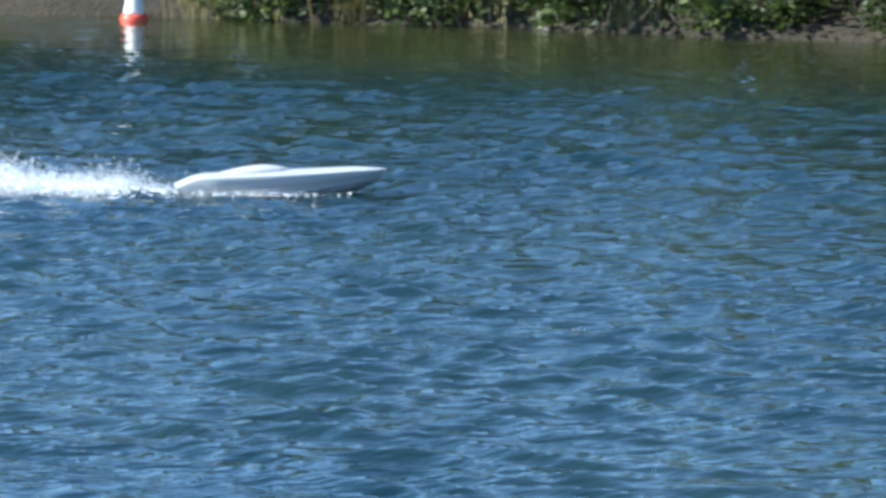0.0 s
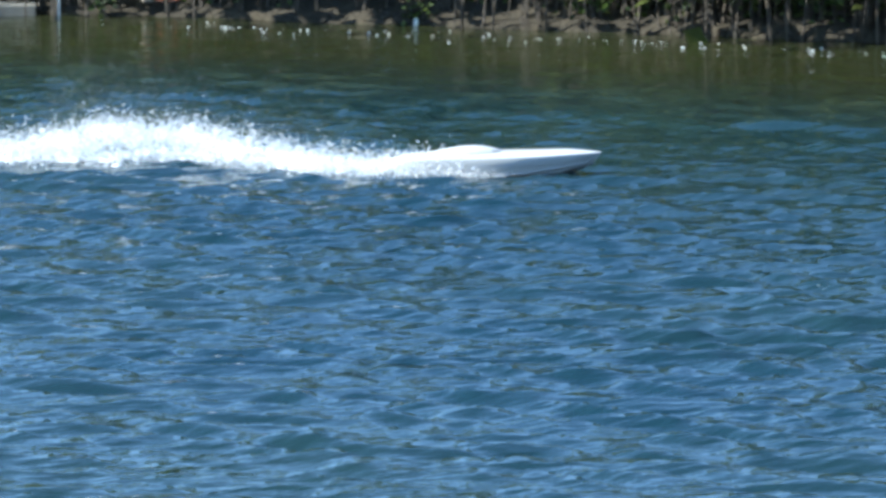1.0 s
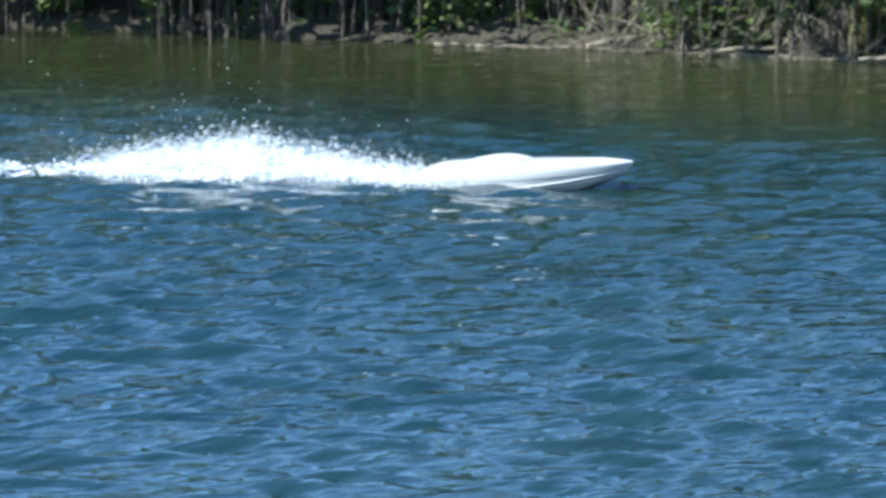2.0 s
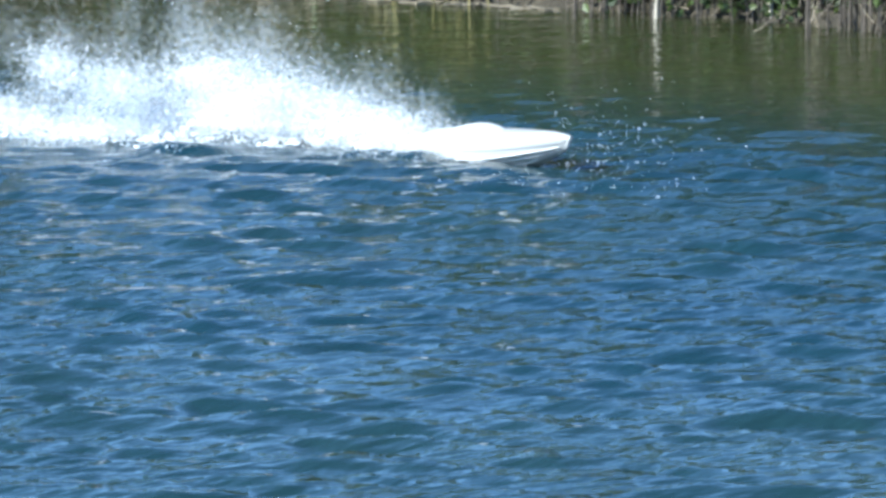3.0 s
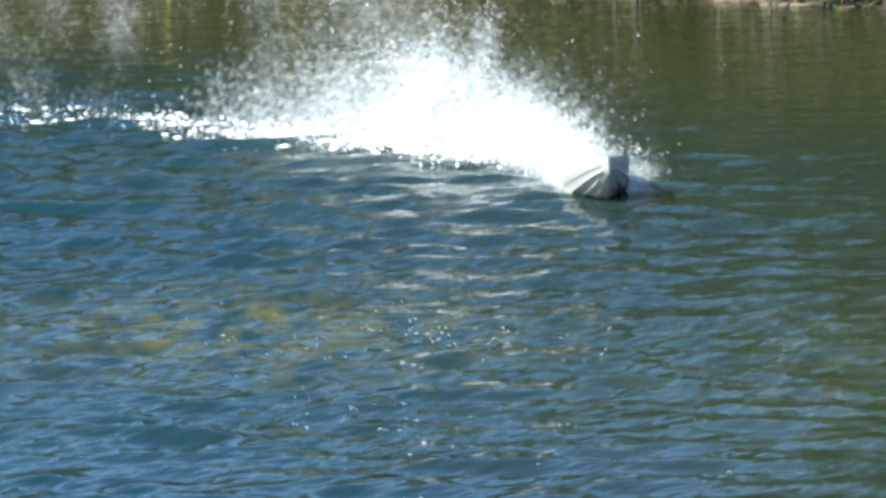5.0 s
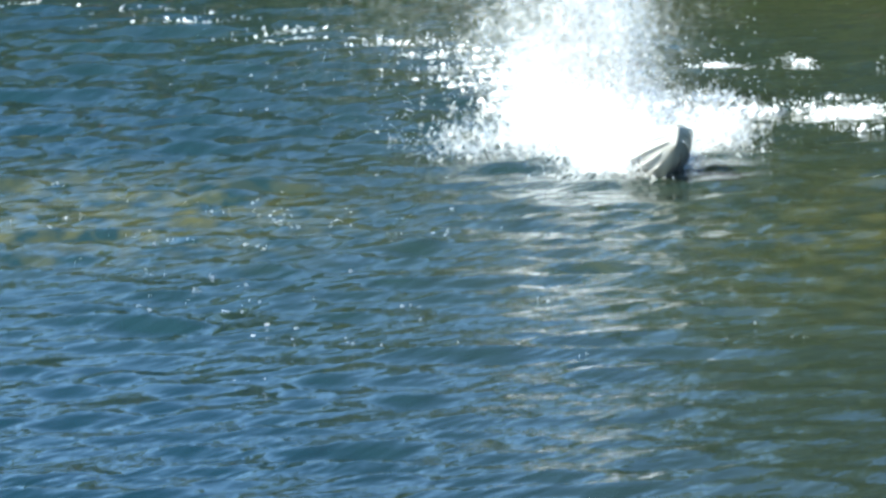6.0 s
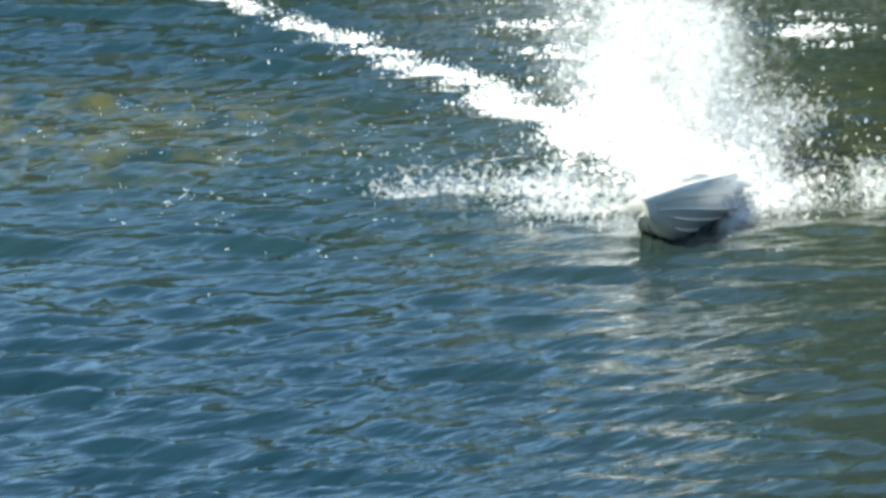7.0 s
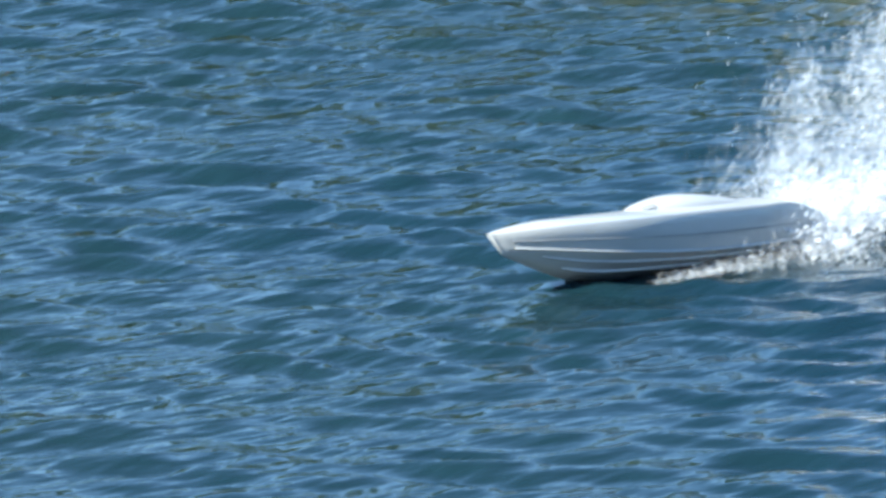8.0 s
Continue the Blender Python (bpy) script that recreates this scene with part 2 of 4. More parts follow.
# ---- ground and water ----
def build_ground():
    bearings = list(np.concatenate([np.arange(-180, -8, 4.0), np.arange(-8, 50, 0.35), np.arange(50, 180, 4.0)]))
    steps = [(-1.2, -0.5), (-0.35, -0.16), (-0.08, -0.02), (0.0, 0.05), (0.12, 0.10), (0.5, 0.20), (1.2, 0.36), (3, 0.8), (7, 1.6), (15, 2.4),
             (40, 3.0), (120, 4.0), (500, 6.0), (1500, 8.0)]
    verts, faces = [], []
    for i, b in enumerate(bearings):
        for k, (out, z) in enumerate(steps):
            wob = noise.noise(Vector((b * 1.9, k * 0.7, 0))) * (0.16 if k < 7 else 0.5)
            d = shore(b) + out + wob + 0.25 * noise.noise(Vector((b * 0.6, 3.0, 0)))
            verts.append(at(b, max(d, 0.5), z + 0.06 * noise.noise(Vector((b * 2.7, k * 1.3, 9.0))) * (k > 2)))
    m, w = len(bearings), len(steps)
    for i in range(m):
        j = (i + 1) % m
        for k in range(w - 1):
            faces.append((i * w + k, i * w + k + 1, j * w + k + 1, j * w + k))
    ob = new("ground", raw_mesh("ground", verts, faces, EARTH, True))
    tagged(ob, "dark earthen lake bank rising from the water", "ground", kind="structure")


DRIFT = (0.30, -0.42)       # the chop runs before the wind, metres a second


def build_water():
    fine_b = np.arange(-7.0, 49.0, 0.072)
    bearings = np.concatenate([np.arange(-180, -7, 6.0), fine_b, np.arange(50, 180, 6.0)])
    radii = [0.004, 2.0, 6.0, 11.0]
    r = 14.0
    while r < 60:
        radii.append(r)
        r += 0.044 * (0.5 + r / 40)
    radii += [64, 70, 80, 110, 200, 500, 1600]
    radii = np.array(radii)
    B, R = np.meshgrid(np.radians(bearings), radii, indexing="ij")
    X, Y = R * np.sin(B), R * np.cos(B)
    rng = np.random.default_rng(5)
    Z = np.zeros_like(X)
    edge = np.clip((np.degrees(B) + 7) / 2, 0, 1) * np.clip((50 - np.degrees(B)) / 2, 0, 1) * np.clip((R - 13) / 2, 0, 1) * np.clip((60 - R) / 3, 0, 1)
    lee = np.interp(np.degrees(B), [s[0] for s in SHORE], [s[1] for s in SHORE]) - R
    calm = np.clip((lee - 3.5) / 4.5, 0.18, 1.0) * np.interp(np.degrees(B), [-180, 36, 40.5, 180], [1, 1, 0.55, 0.5])
    # groups of waves, so that no two crests are alike
    group = 0.75 + 0.5 * np.sin(X * 0.9 + 1.7 * np.sin(Y * 0.31)) * np.sin(Y * 0.47 + 1.1 * np.sin(X * 0.37))
    sx, sy = X.copy(), Y.copy()
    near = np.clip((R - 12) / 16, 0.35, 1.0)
    heading = radians(-119)
    for k in range(90):
        lam = 0.17 * (0.9 / 0.17) ** rng.random()
        direction = heading + rng.normal() * (0.24 + 0.2 * rng.random())
        kx, ky = math.cos(direction) * math.tau / lam, math.sin(direction) * math.tau / lam
        amp = 0.0044 * lam * float(np.interp(lam, [0.17, 0.30, 0.6, 0.9], [1.35, 1.2, 0.6, 0.42]))
        ph = kx * X + ky * Y + rng.random() * math.tau
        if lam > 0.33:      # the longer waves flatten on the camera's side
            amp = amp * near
        Z += amp * np.cos(ph) * group
        sx -= 0.8 * amp * edge * calm * math.cos(direction) * np.sin(ph)
        sy -= 0.8 * amp * edge * calm * math.sin(direction) * np.sin(ph)
    # short steep crests that come and go in patches, their lee sides steepest
    for k in range(30):
        lam = 0.19 * (0.55 / 0.19) ** rng.random()
        direction = heading + rng.normal() * 0.24
        ux, uy = math.cos(direction), math.sin(direction)
        along, across = ux * X + uy * Y, -uy * X + ux * Y
        q = rng.random(6) * math.tau
        fore, wide = lam * rng.uniform(2.6, 4.5), lam * rng.uniform(3.5, 6.0)
        env = (np.sin(across * math.tau / wide + q[0] + 1.3 * np.sin(along * math.tau / (fore * 1.7) + q[1]))
               + np.sin(along * math.tau / fore + q[2] + 1.2 * np.sin(across * math.tau / (wide * 1.6) + q[3])))
        env = np.clip((env - 0.9) / 1.1, 0, 1) ** 1.2
        ph = along * math.tau / lam + q[4] + 0.5 * np.sin(across * math.tau / (wide * 2.3) + q[5])
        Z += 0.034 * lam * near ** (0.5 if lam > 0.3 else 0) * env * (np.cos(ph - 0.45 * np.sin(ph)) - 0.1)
    Z *= edge * calm
    nb, nr = X.shape
    verts = np.stack([sx, sy, Z], -1).reshape(-1, 3)
    idx = np.arange(nb * nr).reshape(nb, nr)
    nxt = np.roll(idx, -1, axis=0)
    quads = np.stack([idx[:, :-1], idx[:, 1:], nxt[:, 1:], nxt[:, :-1]], -1).reshape(-1, 4)
    me = bpy.data.meshes.new("water")
    me.vertices.add(len(verts))
    me.vertices.foreach_set("co", verts.astype(np.float32).ravel())
    me.loops.add(quads.size)
    me.loops.foreach_set("vertex_index", quads.astype(np.int32).ravel())
    me.polygons.add(len(quads))
    me.polygons.foreach_set("loop_start", np.arange(0, quads.size, 4, dtype=np.int32))
    me.polygons.foreach_set("use_smooth", np.ones(len(quads), dtype=bool))
    me.update(calc_edges=True)
    chop = me.attributes.new("chop", "FLOAT", "POINT")
    chop.data.foreach_set("value", np.maximum(calm, 0.55).astype(np.float32).ravel())
    # painted tree reflection is full by the bank, partial beyond bearing 35
    deep = me.attributes.new("reflection_fade", "FLOAT", "POINT")
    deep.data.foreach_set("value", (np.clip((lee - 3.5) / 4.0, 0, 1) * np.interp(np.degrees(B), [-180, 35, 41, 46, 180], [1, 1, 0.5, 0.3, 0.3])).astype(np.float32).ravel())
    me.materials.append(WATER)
    ob = new("water", me)
    return tagged(ob, "blue wind-ruffled lake water with short choppy waves", "water", kind="structure")


build_ground()
water = build_water()


# ---- the boat ----
LENGTH = 1.30


def hull_section(u):
    """At u from stern to bow: half-beams and heights of keel, chine and sheer."""
    taper = 1.0 if u < 0.45 else max(0.0, 1 - ((u - 0.45) / 0.55) ** 2.5) ** 0.72
    stern = 0.88 + 0.12 * min(1, u / 0.2)
    sheer_b = max(0.012, 0.172 * taper * stern)
    chine_b = sheer_b * (0.86 - 0.25 * max(0, u - 0.5))
    keel_z = 0.0 if u < 0.60 else 0.118 * ((u - 0.60) / 0.40) ** 2.8
    chine_z = 0.062 + 0.085 * max(0, (u - 0.3) / 0.7) ** 1.8
    sheer_z = 0.186 + 0.014 * u - 0.055 * max(0, (0.16 - u) / 0.16) ** 2 - 0.004 * max(0, u - 0.85) / 0.15
    return sheer_b, chine_b, keel_z, chine_z, sheer_z


def station(u):
    return (u - 0.5) * LENGTH


def build_boat():
    boat = new("model_speedboat")
    us = [i / 40 for i in range(40)] + [0.983, 0.989, 0.994, 0.998, 1.0]
    # hull: keel, bottom, chine flat, topside, rounded sheer
    bm = bmesh.new()
    rows = []
    for u in us:
        b, c, k, ch, s = hull_section(u)
        x = station(u)
        half = [(0, k), (c * 0.5, k + (ch - k) * 0.49), (c * 0.97, ch - 0.002), (c, ch + 0.004), (c + (b - c) * 0.55, ch + (s - ch) * 0.5), (b, s - 0.008), (b - 0.004, s)]
        rows.append([bm.verts.new((x + (z - 0.1) * 0.75 * max(0, u - 0.8) / 0.2, -y, z)) for y, z in reversed(half)] +
                    [bm.verts.new((x + (z - 0.1) * 0.75 * max(0, u - 0.8) / 0.2, y, z)) for y, z in half[1:]])
    for a, b in zip(rows, rows[1:]):
        for i in range(len(a) - 1):
            bm.faces.new((a[i], a[i + 1], b[i + 1], b[i]))
    bm.faces.new(rows[-1])
    bmesh.ops.recalc_face_normals(bm, faces=bm.faces)
    hull = part("hull", bm, GELCOAT, boat, "glossy white deep-vee hull", True)
    # transom
    bm = bmesh.new()
    b, c, k, ch, s = hull_section(0)
    bm.faces.new([bm.verts.new((station(0) + 0.001, y, z)) for y, z in
                  ((0, k), (c, ch), (b, s - 0.008), (b - 0.004, s), (-b + 0.004, s), (-b, s - 0.008), (-c, ch))])
    bmesh.ops.solidify(bm, geom=bm.faces[:], thickness=0.004)
    part("transom", bm, GELCOAT, boat)
    # crowned deck
    bm = bmesh.new()
    rows = []
    for u in us:
        b, c, k, ch, s = hull_section(u)
        rows.append([bm.verts.new((station(u) + (s - 0.1) * 0.75 * max(0, u - 0.8) / 0.2, (b - 0.004) * f,
                                   s + 0.022 * (1 - f * f) * min(1, b / 0.1))) for f in (-1, -0.75, -0.4, 0, 0.4, 0.75, 1)])
    for a, b in zip(rows, rows[1:]):
        for i in range(6):
            bm.faces.new((a[i], b[i], b[i + 1], a[i + 1]))
    bmesh.ops.recalc_face_normals(bm, faces=bm.faces)
    part("deck", bm, GELCOAT, boat, "white crowned deck", True)
    # canopy: long low teardrop
    bm = bmesh.new()
    rows = []
    for i in range(25):
        w = i / 24
        u = 0.17 + 0.42 * w
        top = 0.048 * (math.sin(math.pi * min(1, w / 0.62) / 2) ** 1.2 if w < 0.62 else math.cos((w - 0.62) / 0.38 * math.pi / 2) ** 0.75)
        wide = 0.104 * (math.sin(math.pi * min(1.0, 0.12 + w * 0.88)) ** 0.45 if 0 < w < 1 else 0.15)
        s = hull_section(u)[4]
        rows.append([bm.verts.new((station(u), wide * math.cos(a), s + 0.012 + top * math.sin(a))) for a in
                     [math.pi * j / 12 for j in range(13)]])
    for a, b in zip(rows, rows[1:]):
        for i in range(12):
            bm.faces.new((a[i], b[i], b[i + 1], a[i + 1]))
    bmesh.ops.recalc_face_normals(bm, faces=bm.faces)
    canopy = part("canopy", bm, GELCOAT, boat, "white rounded cockpit canopy", True)
    # dark windscreen strip wrapped round the canopy's front
    for first, last in ((16, 46), (134, 164)):
      bm = bmesh.new()
      rows = []
      for j in range(8):
        a = radians(first + (last - first) * j / 7)
        rows.append([])
        for w in (0.84, 0.88, 0.93):
            u = 0.17 + 0.42 * w
            top = 0.048 * math.cos((w - 0.62) / 0.38 * math.pi / 2) ** 0.75
            wide = 0.104 * math.sin(math.pi * (0.12 + w * 0.88)) ** 0.45
            rows[-1].append(bm.verts.new((station(u) + 0.003, wide * math.cos(a) * 1.02, hull_section(u)[4] + 0.0145 + top * math.sin(a))))
      for a, b in zip(rows, rows[1:]):
        for i in range(2):
            bm.faces.new((a[i], a[i + 1], b[i + 1], b[i]))
      bmesh.ops.recalc_face_normals(bm, faces=bm.faces)
      part("side_window", bm, SMOKED, canopy, "smoked grey side window", True)
    # spray strakes, chine strips and topside lines
    for side in (-1, 1):
        for f, name in ((0.36, "strake"), (0.68, "strake")):
            pts = []
            for i in range(25):
                u = 0.05 + (0.80 if f < 0.5 else 0.86) * i / 24
                b, c, k, ch, s = hull_section(u)
                z = k + (ch - k) * f
                pts.append((station(u) + (z - 0.1) * 0.75 * max(0, u - 0.8) / 0.2, side * c * f, z - 0.002))
            part(name, tube(bmesh.new(), pts, [0.002] + [0.0065] * 23 + [0.002], 5), GELCOAT, hull)
        pts, line = [], []
        for i in range(31):
            u = 0.01 + 0.96 * i / 30
            b, c, k, ch, s = hull_section(u)
            lean = lambda z: (z - 0.1) * 0.75 * max(0, u - 0.8) / 0.2
            pts.append((station(u) + lean(ch), side * (c + 0.001), ch))
            zl = ch + (s - ch) * 0.42
            line.append((station(u) + lean(zl), side * (c + (b - c) * 0.47 + 0.0005), zl))
        part("chine_strip", tube(bmesh.new(), pts, [0.005] * 31, 5), GELCOAT, hull)
        part("side_line", tube(bmesh.new(), line, [0.0028] * 31, 4), GREY_TRIM, hull, "thin grey line")
        tab = block(bmesh.new(), (station(0) - 0.07, side * 0.10 - 0.03, 0.038), (station(0), side * 0.10 + 0.03, 0.043), 0.001)
        part("trim_tab", tab, ALLOY, boat, "bare alloy trim tab")
    # rudder, shaft and propeller
    bracket = part("rudder_bracket", block(bmesh.new(), (station(0) - 0.065, 0.036, 0.06), (station(0), 0.060, 0.085), 0.003), ALLOY, boat)
    part("rudder", block(bmesh.new(), (station(0) - 0.10, 0.045, -0.055), (station(0) - 0.055, 0.051, 0.075), 0.002), ALLOY, bracket, "alloy rudder blade")
    shaft = part("shaft", tube(bmesh.new(), [(station(0.05), 0, 0.0), (station(0) - 0.085, 0, -0.022)], [0.005, 0.005], 8), ALLOY, boat)
    bm = bmesh.new()
    tube(bm, [(station(0) - 0.085, 0, -0.022), (station(0) - 0.115, 0, -0.024)], [0.010, 0.006], 8)
    for a in (0, math.pi):
        q = [bm.verts.new((station(0) - 0.10 + dx, math.cos(a) * r - math.sin(a) * dy, -0.023 + math.sin(a) * r + math.cos(a) * dy))
             for r, dx, dy in ((0.008, -0.008, -0.006), (0.03, -0.012, -0.014), (0.033, 0.006, 0.012), (0.008, 0.008, 0.006))]
        bm.faces.new(q)
    part("propeller", bm, ALLOY, shaft, "two-bladed alloy propeller")
    bm = bmesh.new()
    block(bm, (station(0.10), -0.004, 0.17), (station(0.13), 0.004, 0.205), 0.0015)
    part("radio_mast", bm, GREY_TRIM, boat)
    return tagged(boat, "glossy white model speedboat planing at speed on the lake", "model boat")


# seconds, place on the water, heading counter-clockwise from +x
COURSE = [
    (-1.0, -10.0, 40.9, 0), (-0.5, -5.5, 40.6, 0),
    (0, -1.08, 40.16, 0), (0.2, 0.72, 40.00, -2), (0.4, 2.55, 39.98, -4), (0.6, 4.24, 39.70, -6), (0.8, 5.74, 39.54, -8),
    (1, 7.18, 38.42, -11), (1.2, 8.56, 37.99, -14), (2.3, 13.65, 34.30, -49), (2.5, 14.19, 33.13, -59), (2.7, 14.92, 32.45, -68),
    (2.9, 15.54, 31.64, -76), (3.1, 16.11, 30.69, -81), (3.3, 16.62, 29.86, -86), (3.5, 16.99, 28.96, -90), (3.7, 17.40, 28.04, -93),
    (4, 18.14, 26.71, -98), (4.2, 18.43, 25.70, -102), (4.5, 18.80, 24.55, -108), (4.85, 19.0, 23.3, -117), (5.1, 18.75, 22.45, -128),
    (5.3, 18.42, 21.82, -133), (5.5, 18.09, 21.05, -130), (5.7, 18.03, 20.58, -116),
    (6.1, 17.56, 19.73, -123), (6.5, 16.66, 18.59, -126), (6.8, 15.90, 17.58, -136), (7, 15.62, 17.21, -142), (7.2, 14.87, 16.47, -150),
    (7.5, 13.98, 16.26, -161), (7.8, 12.53, 16.28, -167), (8, 11.25, 16.08, -170)]
# seconds, lean to starboard, bow up, lift
TRIM = [(-1, 0, 2, -0.02), (0, 0, 2, -0.02), (0.5, -2, 1, -0.02), (0.8, 0, 2, -0.02), (1.0, 3, 1, -0.03), (1.2, 0, 2, -0.02), (2.3, 8, 3, -0.01), (2.7, 8, 2, -0.01),
        (3.1, 6, 4, 0), (3.5, 6, 5, 0), (4.2, 8, 5, 0), (4.8, 10, 9, -0.02), (5.3, 6, 13, -0.04), (5.45, -18, 13, -0.04), (5.7, -24, 14, -0.03), (5.85, -8, 13, -0.03), (6.1, 4, 13, -0.04),
        (6.5, 7, 12, -0.04), (6.8, 15, 8, -0.03), (7.0, 20, 7, -0.02), (7.2, 19, 1, 0.01), (7.5, 15, 3, 0.01), (7.8, 11, 1, 0.01), (8.0, 11, 3, 0.025)]


def glide(rows, t):
    """Hermite between rows of seconds and values."""
    a = np.array(rows, float)
    ts = a[:, 0]
    i = int(min(max(np.searchsorted(ts, t, side="right") - 1, 0), len(ts) - 2))

    def slope(k):
        lo, hi = max(k - 1, 0), min(k + 1, len(ts) - 1)
        return (a[hi, 1:] - a[lo, 1:]) / (ts[hi] - ts[lo])
    h = ts[i + 1] - ts[i]
    u = (t - ts[i]) / h
    return ((2 * u ** 3 - 3 * u ** 2 + 1) * a[i, 1:] + (u ** 3 - 2 * u ** 2 + u) * h * slope(i)
            + (3 * u ** 2 - 2 * u ** 3) * a[i + 1, 1:] + (u ** 3 - u ** 2) * h * slope(i + 1))


def boat_pose(t):
    x, y, head = glide(COURSE, t)
    lean, up, lift = glide(TRIM, t)
    return pose(x, y, -0.035 + lift) @ pose(0, 0, 0, 0, 0, head) @ pose(0, 0, 0, lean, -up, 0)


boat = build_boat()


# ---- buoys and posts in the water ----
def build_ball_buoy():
    ob = new("mooring_buoy")
    bm = bmesh.new()
    bmesh.ops.create_uvsphere(bm, u_segments=40, v_segments=24, radius=0.107)
    for v in bm.verts:
        v.co.z = v.co.z * 0.98 + 0.012 * max(0.0, v.co.z / 0.107) ** 4      # drawn out a little towards the lug
        if abs(v.co.z) < 0.006:
            v.co.x *= 1.015
            v.co.y *= 1.015
    ball = part("float", bm, ORANGE, ob, "weathered orange plastic float", True)
    # moulded seam with a lug at the top
    bm = bmesh.new()
    pts = [(0.108 * math.cos(a), 0, 0.106 * math.sin(a)) for a in [math.tau * i / 40 for i in range(41)]]
    tube(bm, pts, [0.0035] * 41, 6)
    part("seam", bm, ORANGE, ball, "raised moulded seam")
    bm = bmesh.new()
    block(bm, (-0.026, -0.009, 0.085), (0.026, 0.009, 0.134), 0.006)
    part("lug", bm, ORANGE, ball)
    part("mooring_line", tube(bmesh.new(), [(0, 0, -0.095), (0.03, 0, -0.4), (0.02, 0.05, -0.9)], [0.006] * 3, 6), POSTWOOD, ob, "wet rope mooring line")
    return tagged(ob, "round orange plastic mooring buoy floating in the lake", "buoy")


def build_marker():
    ob = new("marker_buoy")
    part("cone", turned(bmesh.new(), [(0.098, 0.055), (0.088, 0.09), (0.055, 0.34), (0.030, 0.52), (0.012, 0.54)]), WHITE, ob, "white painted cone", True)
    part("base_band", turned(bmesh.new(), [(0.10, -0.2), (0.125, -0.05), (0.125, 0.03), (0.108, 0.06), (0.06, 0.07)]), RED, ob, "red-orange base", True)
    return tagged(ob, "white cone marker buoy with a red base", "buoy")


buoy = build_ball_buoy()
marker = build_marker()


def build_post(p, top, lean):
    bm = bmesh.new()
    tube(bm, [(0, 0, -0.6), (lean * 0.3, 0, 0.1), (lean, 0.01, top)], [0.022, 0.020, 0.017], 9)
    ob = mesh_object("mooring_post", bm, POSTWOOD, smooth=True)
    ob.matrix_basis = pose(*p)
    tagged(ob, "pale bleached wooden post standing in shallow water", "post", "posts by the bank")


build_post((20.53, 37.95, 0), 0.34, 0.01)
build_post((21.15, 37.42, 0), 0.32, -0.01)


# ---- plants on the far bank ----
def leaf_quads(rng, count, centre, spread, size, droop=0.4):
    """Small pointed leaves, folded along the rib."""
    verts, faces = [], []
    for _ in range(count):
        c = np.array(centre) + rng.normal(size=3) * np.array(spread)
        d = rng.normal(size=3)
        d[2] = d[2] * 0.6 - droop
        d /= np.linalg.norm(d)
        s = np.cross(d, rng.normal(size=3))
        s /= np.linalg.norm(s) + 1e-9
        n = np.cross(d, s)
        ln = size * (0.6 + 0.8 * rng.random())
        w = ln * 0.36
        k = len(verts)
        verts += [c, c + d * ln * 0.45 + s * w + n * w * 0.3, c + d * ln, c + d * ln * 0.45 - s * w + n * w * 0.3]
        faces += [(k, k + 1, k + 2), (k, k + 2, k + 3)]
    return verts, faces


def merge(name, chunks, mat, smooth=False):
    verts, faces = [], []
    for v, f in chunks:
        k = len(verts)
        verts += v
        faces += [tuple(i + k for i in q) for q in f]
    return raw_mesh(name, verts, faces, mat, smooth)


def build_bush(seed, height, width, leaves):
    rng = np.random.default_rng(seed)
    ob = new("bank_bush")
    chunks = []
    bm = bmesh.new()
    for k in range(9):
        a = rng.random() * math.tau
        reach = width * (0.35 + 0.5 * rng.random())
        top = height * (0.45 + 0.6 * rng.random())
        tip = (math.cos(a) * reach, math.sin(a) * reach, top)
        mid = (tip[0] * 0.4, tip[1] * 0.4, top * 0.65)
        tube(bm, [(rng.normal() * 0.05, rng.normal() * 0.05, -0.1), mid, tip], [0.014, 0.010, 0.004], 5)
        for j in range(4):
            f = 0.35 + 0.22 * j
            c = (tip[0] * f, tip[1] * f, top * (0.25 + 0.75 * f) - 0.1)
            chunks.append(leaf_quads(rng, leaves // 36, c, (width * 0.17, width * 0.17, height * 0.13), 0.075))
    # skirts that hang down to the water
    for k in range(6):
        a = rng.random() * math.tau
        chunks.append(leaf_quads(rng, leaves // 30, (math.cos(a) * width * 0.4, math.sin(a) * width * 0.4, height * 0.16), (0.12, 0.12, height * 0.09), 0.07))
    tagged(part("branchwork", bm, BARK, ob), kind="stuff")
    cr = new("foliage", merge("foliage", chunks, LEAF))
    cr.parent = ob
    return tagged(ob, "leafy green bush overhanging the water's edge", "bush", "bushes along the bank")


